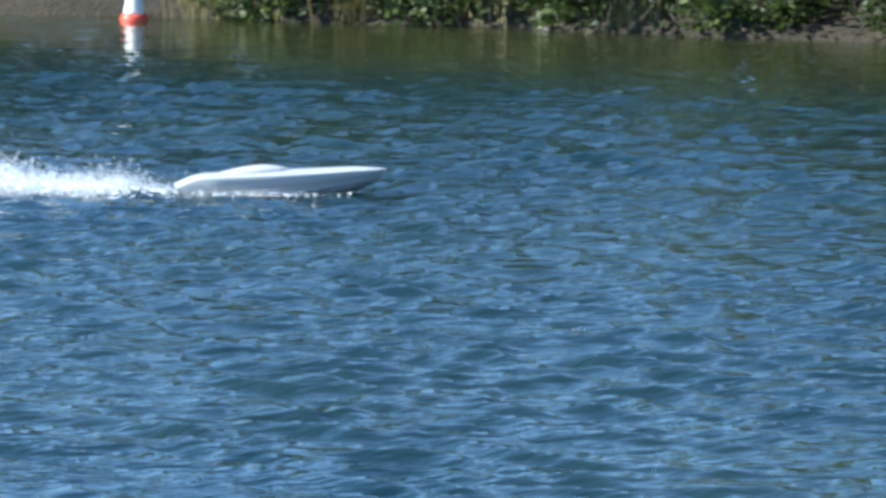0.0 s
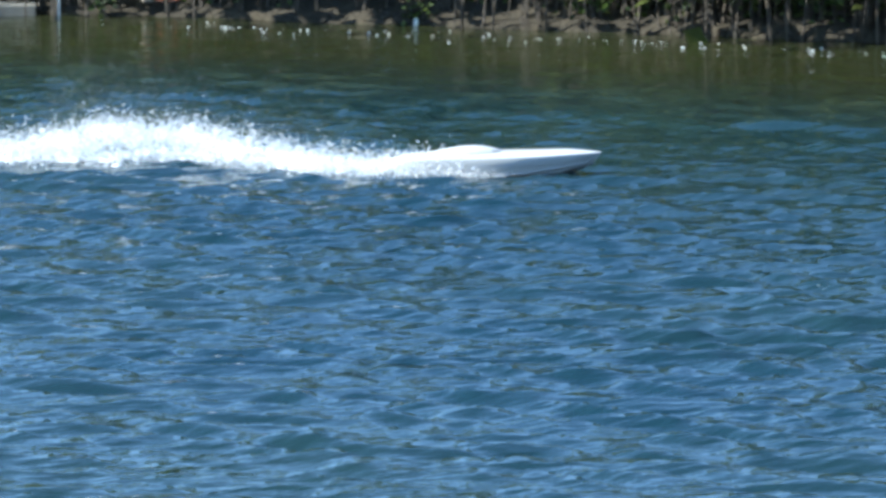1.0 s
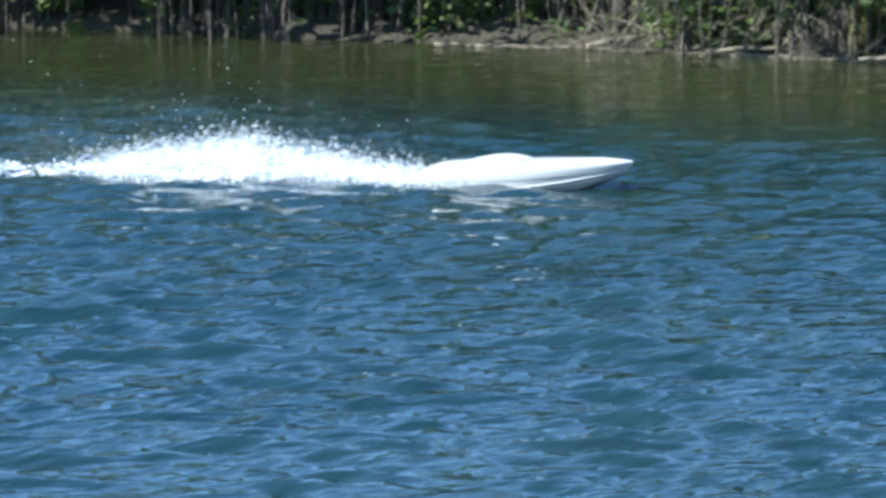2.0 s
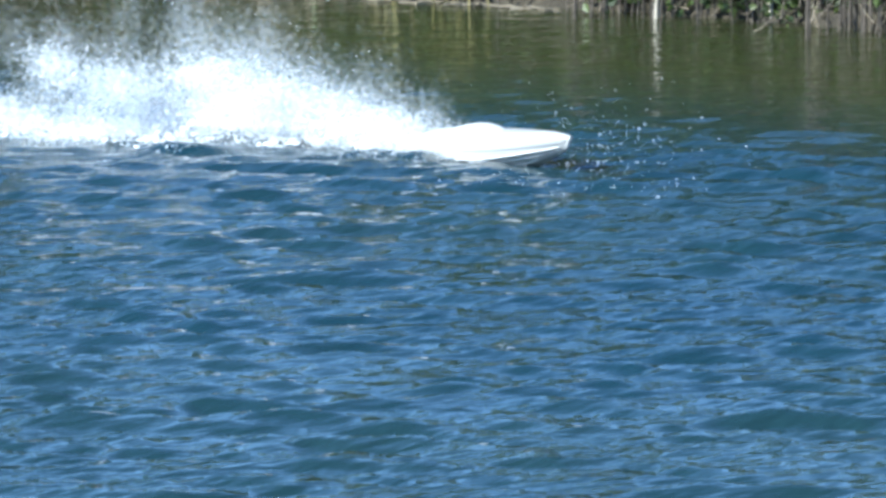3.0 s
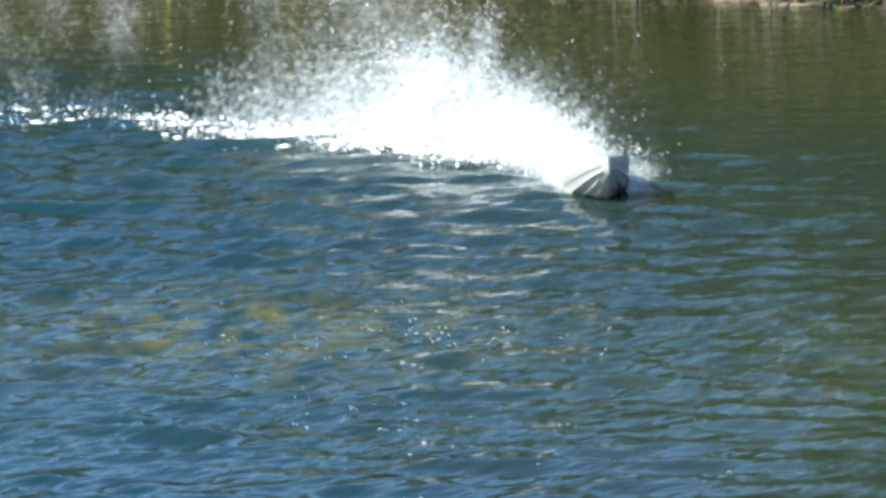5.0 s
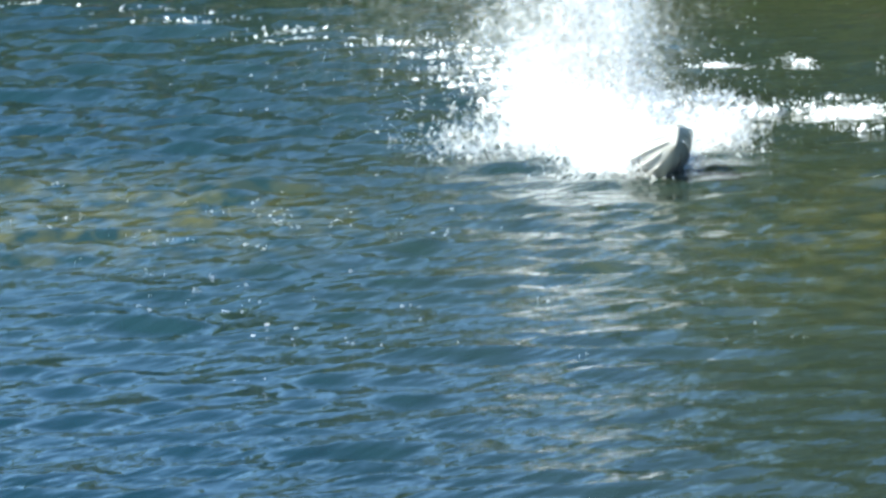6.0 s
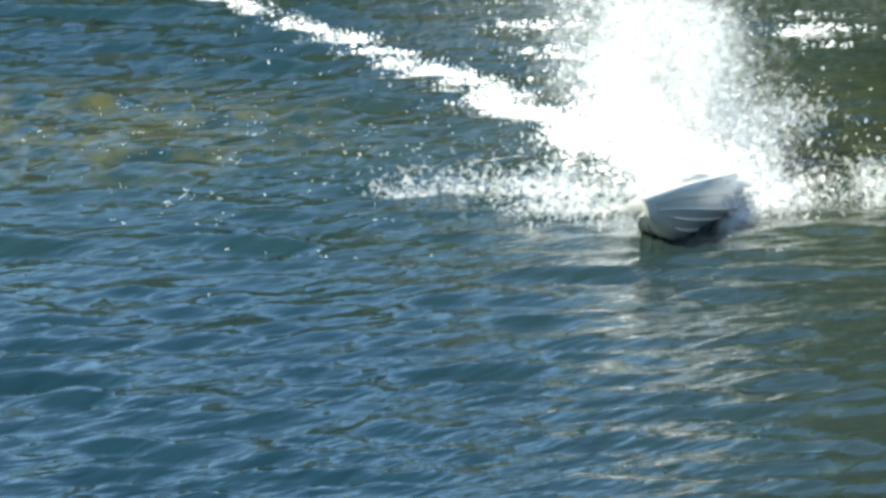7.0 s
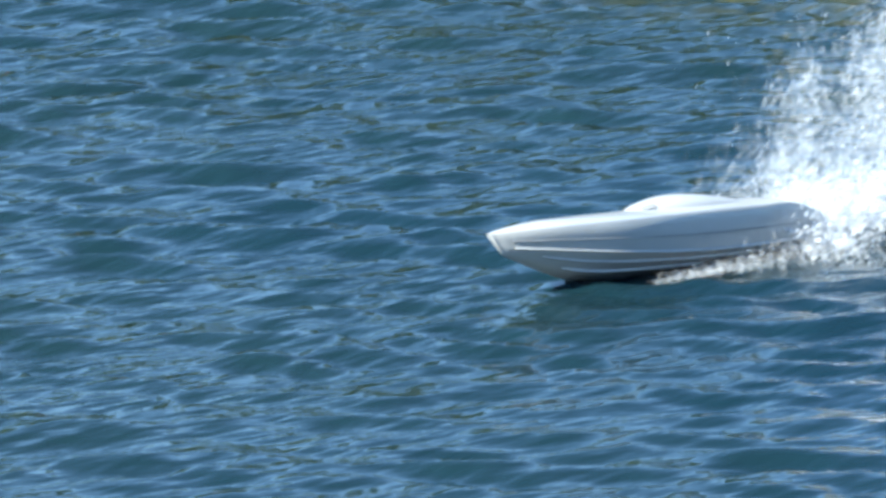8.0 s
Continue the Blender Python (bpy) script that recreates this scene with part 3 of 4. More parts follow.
def build_tree(seed, height):
    rng = np.random.default_rng(seed)
    ob = new("tree")
    bm = bmesh.new()
    sway = rng.normal(size=2) * 0.5
    tube(bm, [(0, 0, -0.4), (sway[0] * 0.2, sway[1] * 0.2, height * 0.3), (sway[0], sway[1], height * 0.92)], [0.20, 0.15, 0.03], 9)
    chunks = []
    for k in range(16):
        z = height * (0.30 + 0.64 * rng.random())
        a = rng.random() * math.tau
        reach = (1.0 + 1.7 * rng.random()) * (1.15 - 0.6 * z / height)
        base = (sway[0] * z / height, sway[1] * z / height, z)
        tip = (base[0] + math.cos(a) * reach, base[1] + math.sin(a) * reach, z + 0.5 * rng.random())
        tube(bm, [base, ((base[0] + tip[0]) / 2, (base[1] + tip[1]) / 2, z + 0.3), tip], [0.06, 0.04, 0.015], 5)
        for j in range(3):
            f = 0.45 + 0.3 * j
            c = [base[i] + (tip[i] - base[i]) * f for i in range(3)]
            chunks.append(leaf_quads(rng, 84, c, (0.55, 0.55, 0.42), 0.21))
    part("trunk", bm, BARK, ob, "", True)
    cr = new("crown", merge("crown", chunks, TREE_LEAF))
    cr.parent = ob
    return tagged(ob, "leafy broad tree standing on the lake bank", "tree", "trees along the bank")


def scatter(things, rows, seed):
    """The built ones go to the first rows, copies to the rest."""
    rng = np.random.default_rng(seed)
    for i, (bearing, inland, z, scale) in enumerate(rows):
        src = things[i % len(things)]
        m = Matrix.Translation(at(bearing, shore(bearing) + inland, z)) @ pose(0, 0, 0, 0, 0, rng.random() * 360)
        if i < len(things):
            src.matrix_basis = m
        else:
            copy_thing(src, m)


rng = np.random.default_rng(11)
bushes = [build_bush(21, 0.75, 0.75, 900), build_bush(22, 0.95, 0.9, 1100), build_bush(23, 0.6, 0.7, 800)]
rows = []
b = -7.0
while b < 47:
    bare = 3.8 < b < 19.8     # deep shade under the trees: no low bushes
    if not (bare or -4.8 < b < -2.3) or (b > 16 and rng.random() < 0.25):
        rows.append((b, 0.28 + 0.3 * rng.random(), 0.06, 1))
    b += 0.75 + 0.35 * rng.random()
rows += [(b + 0.4 * rng.random(), 0.12 + 0.2 * rng.random(), 0.0, 1) for b in list(np.arange(32, 42, 1.1)) + list(np.arange(-1.8, 5, 1.5))]
scatter(bushes, rows, 3)
tall = [build_bush(31, 1.9, 1.4, 1500), build_bush(32, 2.3, 1.5, 1700)]
scatter(tall, [(b + rng.random(), 1.3 + 0.9 * rng.random(), 0.3, 1) for b in np.arange(-9, 50, 1.35)], 4)
trees = [build_tree(41, 3.3), build_tree(42, 3.8), build_tree(43, 2.9)]
scatter(trees, [(b + rng.random() * 1.5, 2.6 + 2.5 * rng.random(), 0.6, 1) for b in np.arange(-16, 44, 1.9)]
        + [(b + rng.random() * 0.6, 0.95 + 0.7 * rng.random(), 0.3, 1) for b in np.arange(4.6, 21, 0.85)], 5)
unseen_trees = [build_tree(44, 9.0), build_tree(45, 8.0)]
# bearings 84 to 276: unseen trees, added behind the eye to shade the hull
scatter(unseen_trees, [(b + rng.random() * 1.5, 2.6 + 2.5 * rng.random(), 0.6, 1) for b in list(np.arange(44, 75, 2.4)) + list(np.arange(84, 276, 9.0))], 6)


def build_tangle(seed, count, reach):
    """A thicket of bare branches that lean out of the bank over the water's edge."""
    rng = np.random.default_rng(seed)
    ob = new("fallen_branch")
    bm = bmesh.new()
    for k in range(count):
        x, y = rng.normal() * reach * 0.4, rng.normal() * 0.14
        ln = 0.16 + 0.42 * rng.random()
        up = radians(rng.uniform(12, 75))
        way = -1 if rng.random() < 0.3 else 1
        p = Vector((x, y, -0.03 + 0.15 * rng.random()))
        pts = [p]
        for j in range(3):
            up += rng.normal() * 0.22
            p = p + Vector((way * math.cos(up), rng.normal() * 0.3, math.sin(up))) * ln / 3
            p.z = max(p.z, -0.03)
            pts.append(p)
        r = 0.0028 + 0.005 * rng.random() ** 2
        tube(bm, pts, [r, r * 0.85, r * 0.6, r * 0.3], 5)
        if rng.random() < 0.6:      # side twig
            tube(bm, [pts[1], pts[1] + Vector((way * 0.06, rng.normal() * 0.03, 0.07)), pts[1] + Vector((way * 0.16, rng.normal() * 0.04, 0.10))], [r * 0.6, r * 0.45, r * 0.2], 4)
    me_ob = part("branch", bm, DEADWOOD, ob)
    tagged(me_ob, kind="stuff")
    return tagged(ob, "thicket of pale bare branches leaning over the water's edge", "branch", "fallen branches on the bank")


tangles = [build_tangle(51, 75, 0.9), build_tangle(52, 110, 0.9), build_tangle(53, 50, 1.0)]
for i, (bear, inland) in enumerate([(23.6, -0.05), (34.2, -0.08), (26.1, -0.05), (35.9, -0.1), (20.6, 0.0), (37.2, -0.1), (33.0, -0.05), (25.0, 0.0), (36.6, 0.1),
                                    (35.0, 0.15), (38.6, -0.05), (22.2, 0.05), (40, 0), (42, 0), (30.8, 0.1), (29.0, 0.15), (21.5, 0.1), (2.5, 0.1), (34.7, -0.05), (35.5, 0.0)]):
    m = Matrix.Translation(at(bear, shore(bear) + inland, 0.02)) @ pose(0, 0, 0, 0, 0, -bear)
    if i < 3:
        tangles[i].matrix_basis = m
    else:
        copy_thing(tangles[i % 3], m)


def build_log(p, ln, r, turn, rise):
    bm = bmesh.new()
    tube(bm, [(-ln / 2, 0, 0), (-ln / 6, 0.02, 0.02 + rise * 0.2), (ln / 5, -0.01, 0.01 + rise * 0.6), (ln / 2, 0, rise)], [r * 0.7, r, r * 0.9, r * 0.45], 9)
    tube(bm, [(ln / 5, -0.01, rise * 0.6), (ln / 3.2, 0.03, rise + 0.10), (ln / 2.6, 0.02, rise + 0.2)], [r * 0.5, r * 0.35, r * 0.15], 6)
    ob = mesh_object("driftwood_log", bm, DEADWOOD, smooth=True)
    ob.matrix_basis = Matrix.Translation(p) @ pose(0, 0, 0, 0, 0, turn)
    tagged(ob, "bleached driftwood log lying on the shoreline", "log", "logs on the shoreline")


for bear, ln, r, rise in ((25.3, 0.9, 0.03, 0.12), (23.0, 1.1, 0.02, 0.0), (20.1, 0.5, 0.025, 0.08), (24.4, 0.7, 0.018, 0.05), (21.4, 0.8, 0.02, 0.02)):
    build_log(at(bear, shore(bear) - 0.12, 0.03), ln, r, -bear + 6, rise)


def build_reeds(seed, count):
    rng = np.random.default_rng(seed)
    verts, faces = [], []
    for k in range(count):
        x, y = rng.normal(size=2) * (0.22, 0.08)
        h = 0.25 + 0.4 * rng.random()
        lx, ly = rng.normal(size=2) * 0.12
        w = 0.006 + 0.004 * rng.random()
        i = len(verts)
        verts += [(x - w, y, -0.1), (x + w, y + 0.002, -0.1), (x + lx * 0.4 - w, y + ly * 0.4, h * 0.6), (x + lx * 0.4 + w, y + ly * 0.4 + 0.002, h * 0.6), (x + lx, y + ly, h)]
        faces += [(i, i + 1, i + 3, i + 2), (i + 2, i + 3, i + 4)]
    ob = new("reed_tuft", raw_mesh("reed_tuft", verts, faces, REED))
    return tagged(ob, "tuft of dry yellow-green reeds at the bank", "reeds", "reed tufts along the bank")


reeds = [build_reeds(61, 60), build_reeds(62, 40)]
scatter(reeds, [(b, 0.0 + 0.15 * rng.random(), 0.0, 1) for b in list(rng.uniform(33, 40, 5)) + list(rng.uniform(-6, 5, 5)) + list(rng.uniform(19.5, 27, 4))], 8)
bm = bmesh.new()
tube(bm, [(0, 0, -0.2), (0.02, 0, 0.15), (0.0, 0, 0.3), (0.03, 0, 0.85)], [0.008, 0.0075, 0.007, 0.005], 7)
stalk = mesh_object("reed_stalk", bm, YELLOW_REED)
stalk.matrix_basis = pose(22.69, 31.67, 0)
tagged(stalk, "single upright yellow reed stalk in the shallows", "reed")


def build_debris(first, last, count, seed):
    """A line of dry leaves and bits of wood that the waves have left."""
    rng = np.random.default_rng(seed)
    bm = bmesh.new()
    for k in range(count):
        b = rng.uniform(first, last)
        p = at(b, shore(b) - 0.22 + rng.normal() * 0.05, 0.005 + 0.012 * rng.random())
        d = Vector((math.cos(radians(b) + rng.normal() * 0.3), -math.sin(radians(b) + rng.normal() * 0.3), rng.normal() * 0.1)) * (0.02 + 0.07 * rng.random())
        tube(bm, [p - d, p + d], [0.007 + 0.006 * rng.random(), 0.004], 4)
    ob = mesh_object("shore_debris", bm, DEADWOOD)
    tagged(ob, "line of pale twigs and dry leaves along the waterline", "driftwood", kind="stuff")


build_debris(18.5, 27.5, 420, 91)
build_debris(32.5, 42.0, 160, 93)


def build_leaning_trunk(bearing, inland, lean, high, r):
    bm = bmesh.new()
    tube(bm, [(0, 0, -0.2), (lean * 0.25, 0, high * 0.3), (lean * 0.7, 0.05, high * 0.7), (lean, 0.1, high)], [r * 1.25, r, r * 0.9, r * 0.7], 10)
    tube(bm, [(lean * 0.4, 0.02, high * 0.45), (lean * 0.4 + 0.25, 0, high * 0.62), (lean * 0.4 + 0.4, 0, high * 0.9)], [r * 0.5, r * 0.35, r * 0.2], 7)
    ob = mesh_object("bare_trunk", bm, BARK, smooth=True)
    ob.matrix_basis = Matrix.Translation(at(bearing, shore(bearing) + inland, 0.05)) @ pose(0, 0, 0, 0, 0, -bearing)
    tagged(ob, "bare brown tree trunk leaning over the bank", "tree trunk", "bare trunks on the bank")


for row in ((37.4, 0.0, -0.9, 1.9, 0.05), (33.6, 0.1, -0.1, 1.6, 0.03), (20.2, 0.15, -0.35, 1.3, 0.06), (12.6, 0.4, 0.1, 2.2, 0.06), (15.1, 0.5, -0.1, 2.2, 0.05),
            (17.3, 0.4, 0.2, 2.0, 0.05), (22.4, 0.3, 0.2, 1.5, 0.03), (24.3, 0.25, 0.1, 1.4, 0.025), (36.0, 0.2, 0.5, 1.4, 0.03), (27.6, 0.4, 0.1, 2.0, 0.05), (30.0, 0.5, -0.2, 2.0, 0.05)):
    build_leaning_trunk(*row)


def build_stems(seed, count, high):
    rng = np.random.default_rng(seed)
    ob = new("stem_clump")
    bm = bmesh.new()
    for k in range(count):
        x, y = rng.normal() * 0.35, rng.normal() * 0.16
        h = high * (0.5 + 0.7 * rng.random())
        lx = rng.normal() * 0.12
        r = 0.006 + 0.012 * rng.random() ** 2
        tube(bm, [(x, y, -0.2), (x + lx * 0.5 + rng.normal() * 0.02, y, h * 0.5), (x + lx, y + rng.normal() * 0.05, h)], [r, r * 0.8, r * 0.4], 5)
    tagged(part("branchwork", bm, BARK, ob), kind="stuff")
    lv = new("foliage", merge("foliage", [leaf_quads(rng, 30, (rng.normal() * 0.35, rng.normal() * 0.15, high * rng.uniform(0.1, 0.9)), (0.08, 0.08, 0.06), 0.06) for _ in range(14)], LEAF))
    lv.parent = ob
    tagged(lv, kind="stuff")
    return tagged(ob, "clump of dark upright stems on the shaded bank", "shrub", "stem clumps along the bank")


stems = [build_stems(81, 46, 0.9), build_stems(82, 60, 0.8), build_stems(83, 34, 1.0)]
scatter(stems, [(b + 0.3 * rng.random(), 0.16 + 0.35 * rng.random(), 0.0, 1) for b in list(np.arange(4.2, 7.4, 0.6)) + list(np.arange(8.0, 24, 0.62)) + list(np.arange(26.5, 33, 0.62)) + list(np.arange(36, 42, 0.9))], 9)


# ---- the landing: a low brick wall, a concrete block and a white post ----
def build_brick_wall(bearing, ln, high):
    root = new("brick_wall")
    root.matrix_basis = Matrix.Translation(at(bearing, shore(bearing) + 0.45, 0.12)) @ pose(0, 0, 0, 0, 0, -bearing)
    part("core", block(bmesh.new(), (-ln / 2, -0.045, -0.3), (ln / 2, 0.15, high * 0.5), 0.03), MORTAR, root, "weathered mortar core")
    bm = block(bmesh.new(), (-0.105, -0.0515, -0.0325), (0.105, 0.0515, 0.0325), 0.005)
    first = part("brick", bm, BRICK, root)
    k = 0
    r = np.random.default_rng(3)
    for row in range(int((high + 0.1) / 0.075)):
        for col in range(int(ln / 0.22)):
            x = -ln / 2 + 0.11 + col * 0.22 + (0.11 if row % 2 else 0)
            if x > ln / 2 - 0.1 or r.random() < 0.12 + 0.09 * row:
                continue
            ob = first if k == 0 else new("brick", first.data)
            ob.parent = root
            ob.matrix_basis = pose(x, -0.008 + r.normal() * 0.003, -0.06 + row * 0.075, 0, 0, r.normal() * 1.0)
            k += 1
    tagged(root, "crumbling low red brick wall on the bank", "brick wall")


build_brick_wall(8.0, 1.1, 0.34)
bm = block(bmesh.new(), (-0.18, -0.1, -0.4), (0.15, 0.3, 0.09), 0.015)
blk = mesh_object("concrete_block", bm, CONCRETE)
blk.matrix_basis = Matrix.Translation(at(6.25, shore(6.25) - 0.25, 0)) @ pose(0, 0, 0, 0, 0, -6)
tagged(blk, "grey concrete mooring block at the water's edge", "concrete block")


def build_stake(bearing, off, high):
    bm = turned(bmesh.new(), [(0.016, -0.4), (0.016, high - 0.02), (0.010, high)], 12)
    ob = mesh_object("white_stake", bm, WHITE, smooth=True)
    ob.matrix_basis = Matrix.Translation(at(bearing, shore(bearing) + off, 0))
    tagged(ob, "short white painted stake at the waterside", "stake", "white stakes")


build_stake(6.62, -0.3, 0.17)
build_stake(9.92, -0.1, 0.07)


# ---- weed, foam and painted glints at the surface ----
def droplets(rng, count, centre, spread, size):
    """Small four-faced drops."""
    c = np.array(centre) + rng.normal(size=(count, 3)) * np.array(spread)
    s = size * (0.4 + 1.3 * rng.random((count, 1, 1)) ** 2)
    base = np.array([(0, 0, 1.3), (0.94, 0, -0.33), (-0.47, 0.82, -0.33), (-0.47, -0.82, -0.33)])
    q = rng.normal(size=(count, 3, 3)) * 0.35 + np.eye(3)
    v = np.einsum("ij,kjl->kil", base, q) * s + c[:, None, :]
    f = (np.array([(0, 1, 2), (0, 2, 3), (0, 3, 1), (1, 3, 2)])[None] + 4 * np.arange(count)[:, None, None]).reshape(-1, 3)
    return [tuple(x) for x in v.reshape(-1, 3)], [tuple(x) for x in f]


def lump(rng, centre, radius, rough=0.5, fine=2):
    bm = bmesh.new()
    bmesh.ops.create_icosphere(bm, subdivisions=fine, radius=1.0)
    o = Vector(rng.normal(size=3) * 9)
    out = []
    for v in bm.verts:
        r = 1 + rough * noise.noise(v.co * 1.6 + o) + rough * 0.5 * noise.noise(v.co * 4 + o)
        out.append(tuple(np.array(centre) + np.array(v.co) * r * np.array(radius)))
    faces = [tuple(v.index for v in f.verts) for f in bm.faces]
    bm.free()
    return out, faces


# white specks for foam and, put into the shape, sun glitter on the water
def build_flecks(p, sx, sy, count, seed):
    rng = np.random.default_rng(seed)
    ch = []
    for k in range(count):
        c = (rng.normal() * sx, rng.normal() * sy, 0.004 + 0.014 * rng.random())
        r = 0.0009 + 0.0022 * rng.random() ** 3
        for j in range(int(rng.integers(1, 5))):     # a few specks close together
            speck = (c[0] + rng.normal() * 0.03, c[1] + rng.normal() * 0.05, c[2])
            ch.append(lump(rng, speck, (r * rng.uniform(1.5, 5.0), r, 0.0016), 0.7, 1))
    ob = new("foam_and_glint_fleck", merge("foam_and_glint_fleck", ch, FOAM))
    ob.matrix_basis = pose(*p)
    tagged(ob, "small white flecks of foam and painted glints on the water", "foam", kind="stuff")


def build_float_line(first, last, count, seed):
    """Pale leaves and bits of foam afloat in a line off the bank, their sun glints painted white."""
    rng = np.random.default_rng(seed)
    ch = []
    for k in range(count):
        b = rng.uniform(first, last)
        r = 0.003 + 0.006 * rng.random() ** 2
        p = at(b, shore(b) - 0.95 + rng.normal() * 0.22, 0.004 + 0.006 * rng.random())
        ch.append(lump(rng, p, (r, r, r * 0.8), 0.6, 1))
    ob = new("floating_leaves", merge("floating_leaves", ch, FOAM))
    tagged(ob, "line of pale leaves and foam afloat off the bank, sun glints painted white", "leaves", kind="stuff")


build_float_line(8.0, 14.5, 90, 94)
build_float_line(6.8, 9.0, 10, 95)
build_flecks((15.5, 20.1, 0), 0.45, 0.6, 48, 73)
build_flecks((14.3, 18.6, 0), 0.25, 0.5, 20, 78)
build_flecks((15.9, 15.9, 0), 0.5, 0.5, 14, 79)
build_flecks((14.3, 17.2, 0), 0.5, 0.5, 6, 74)
build_flecks((16.9, 26.6, 0), 0.35, 0.25, 34, 75)
build_flecks((1.6, 30.5, 0), 1.5, 1.5, 6, 76)
build_flecks((8.0, 33.0, 0), 1.6, 1.6, 5, 77)


# ---- spray ----
def fine_drops(rng, count, spread, size):
    """The finest drops, a face each."""
    c = rng.normal(size=(count, 1, 3)) * np.array(spread)
    v = c + rng.normal(size=(count, 3, 3)) * size * (0.5 + rng.random((count, 1, 1)))
    f = np.arange(count * 3).reshape(-1, 3)
    return [tuple(x) for x in v.reshape(-1, 3)], [tuple(x) for x in f]


def spray_mesh(kind, seed):
    """Drops and lumps of water in one cluster, dense at its heart."""
    rng = np.random.default_rng(seed)
    solid, fine = [], []
    if kind == "core":      # dense white water low behind the stern
        solid = [lump(rng, rng.normal(size=3) * (0.11, 0.06, 0.015), np.array((0.034, 0.028, 0.015)) * (0.4 + 0.8 * rng.random()), 0.6, 1) for _ in range(5)]
        solid.append(droplets(rng, 12, (0, 0, 0.03), (0.17, 0.12, 0.07), 0.0035))
        fine = [fine_drops(rng, 900, (0.13, 0.08, 0.045), 0.0062)]
    elif kind == "low":
        solid = [droplets(rng, 9, (0, 0, 0), (0.16, 0.11, 0.08), 0.0024)]
        fine = [fine_drops(rng, 1000, (0.13, 0.08, 0.055), 0.0090)]
    elif kind == "sheet":   # thick spray
        solid = [droplets(rng, 6, (0, 0, 0), (0.15, 0.11, 0.16), 0.0024)]
        fine = [fine_drops(rng, 1700, (0.13, 0.09, 0.13), 0.0105)]
    elif kind == "jet":     # the dense leading edge of the plume
        solid = [droplets(rng, 10, (0, 0, 0), (0.10, 0.09, 0.14), 0.0024)]
        fine = [fine_drops(rng, 900, (0.06, 0.05, 0.10), 0.0080)]
    elif kind == "fan":     # fine spray in a narrow sheet
        solid = [droplets(rng, 2, (0, 0, 0), (0.10, 0.09, 0.14), 0.0022)]
        fine = [fine_drops(rng, 1200, (0.075, 0.065, 0.13), 0.0105)]
    elif kind == "mist":    # fine and high
        solid = [droplets(rng, 5, (-0.06, 0, 0), (0.26, 0.2, 0.26), 0.0026)]
        fine = [fine_drops(rng, 2400, (0.19, 0.15, 0.22), 0.013)]
    else:                   # single larger drops thrown wide
        solid = [droplets(rng, 60, (0, 0, 0), (0.28, 0.22, 0.20), 0.0030)]
    me = merge("spray", solid + fine, SPRAY, True)
    me.materials.append(MIST[kind])
    first = sum(len(f) for v, f in solid)
    for i in range(first, len(me.polygons)):
        me.polygons[i].material_index = 1
    return me


def crest_mesh(seed):
    rng = np.random.default_rng(seed)
    ch = [lump(rng, rng.normal(size=3) * (0.08, 0.05, 0.010), np.array((0.013, 0.009, 0.007)) * (0.25 + 1.3 * rng.random() ** 3), 0.9, 1) for _ in range(38)]
    ch.append(fine_drops(rng, 170, (0.08, 0.04, 0.018), 0.0042))
    return merge("crest", ch, FOAM, True)


def foam_mesh(seed):
    rng = np.random.default_rng(seed)
    ch = []
    for k in range(30):
        c = rng.normal(size=3) * (0.18, 0.13, 0.0)
        s = 0.004 + 0.020 * rng.random() ** 2.5
        ch.append(lump(rng, c, (s * 1.7, s, 0.008), 0.9, 1))
    ch.append(fine_drops(rng, 420, (0.2, 0.13, 0.012), 0.006))
    return merge("foam", ch, FOAM, True)


SPRAY_KINDS = {k: [spray_mesh(k, 100 + 10 * i + j) for j in range(4)] for i, k in enumerate(("core", "low", "sheet", "jet", "mist", "drops", "fan"))}
CREST_KINDS = [crest_mesh(300 + j) for j in range(4)]
FOAM_KINDS = [foam_mesh(200 + j) for j in range(4)]
# seconds, height that the plume reaches, share of spray
PLUME = [(-1, 0.26, 1), (0, 0.26, 0.8), (0.3, 0.36, 0.9), (0.7, 0.24, 0.8), (0.9, 0.24, 0.7), (1.1, 0.32, 0.8), (1.4, 0.22, 0.8), (2.0, 0.3, 0.9), (2.3, 0.75, 1.0), (2.5, 0.8, 1.1),
         (2.68, 1.15, 1.1), (3.2, 1.3, 1.3), (4.2, 1.25, 1.3), (4.6, 0.8, 1.2), (5.05, 0.58, 1.2), (5.25, 0.9, 1.3), (5.5, 1.2, 1.4), (6, 1.35, 1.5), (7, 1.5, 1.6), (7.5, 1.6, 1.6), (7.72, 2.4, 1.6), (8, 2.4, 1.6)]
DEPTH = {"core": 0.10, "low": 0.13, "sheet": 0.26, "jet": 0.22, "mist": 0.36, "drops": 0.36, "fan": 0.26}     # from where a cluster starts
GRAVITY = {"core": 8.6, "low": 8.6, "sheet": 8.6, "jet": 8.6, "mist": 5.6, "drops": 8.6, "fan": 8.6}     # drops are slowed by the air, mist most


def fall(kind, t):
    """In the fast straight run the mist is torn down sooner than in the tight turn."""
    return 8.6 if kind == "mist" and t < 4.6 else GRAVITY[kind]


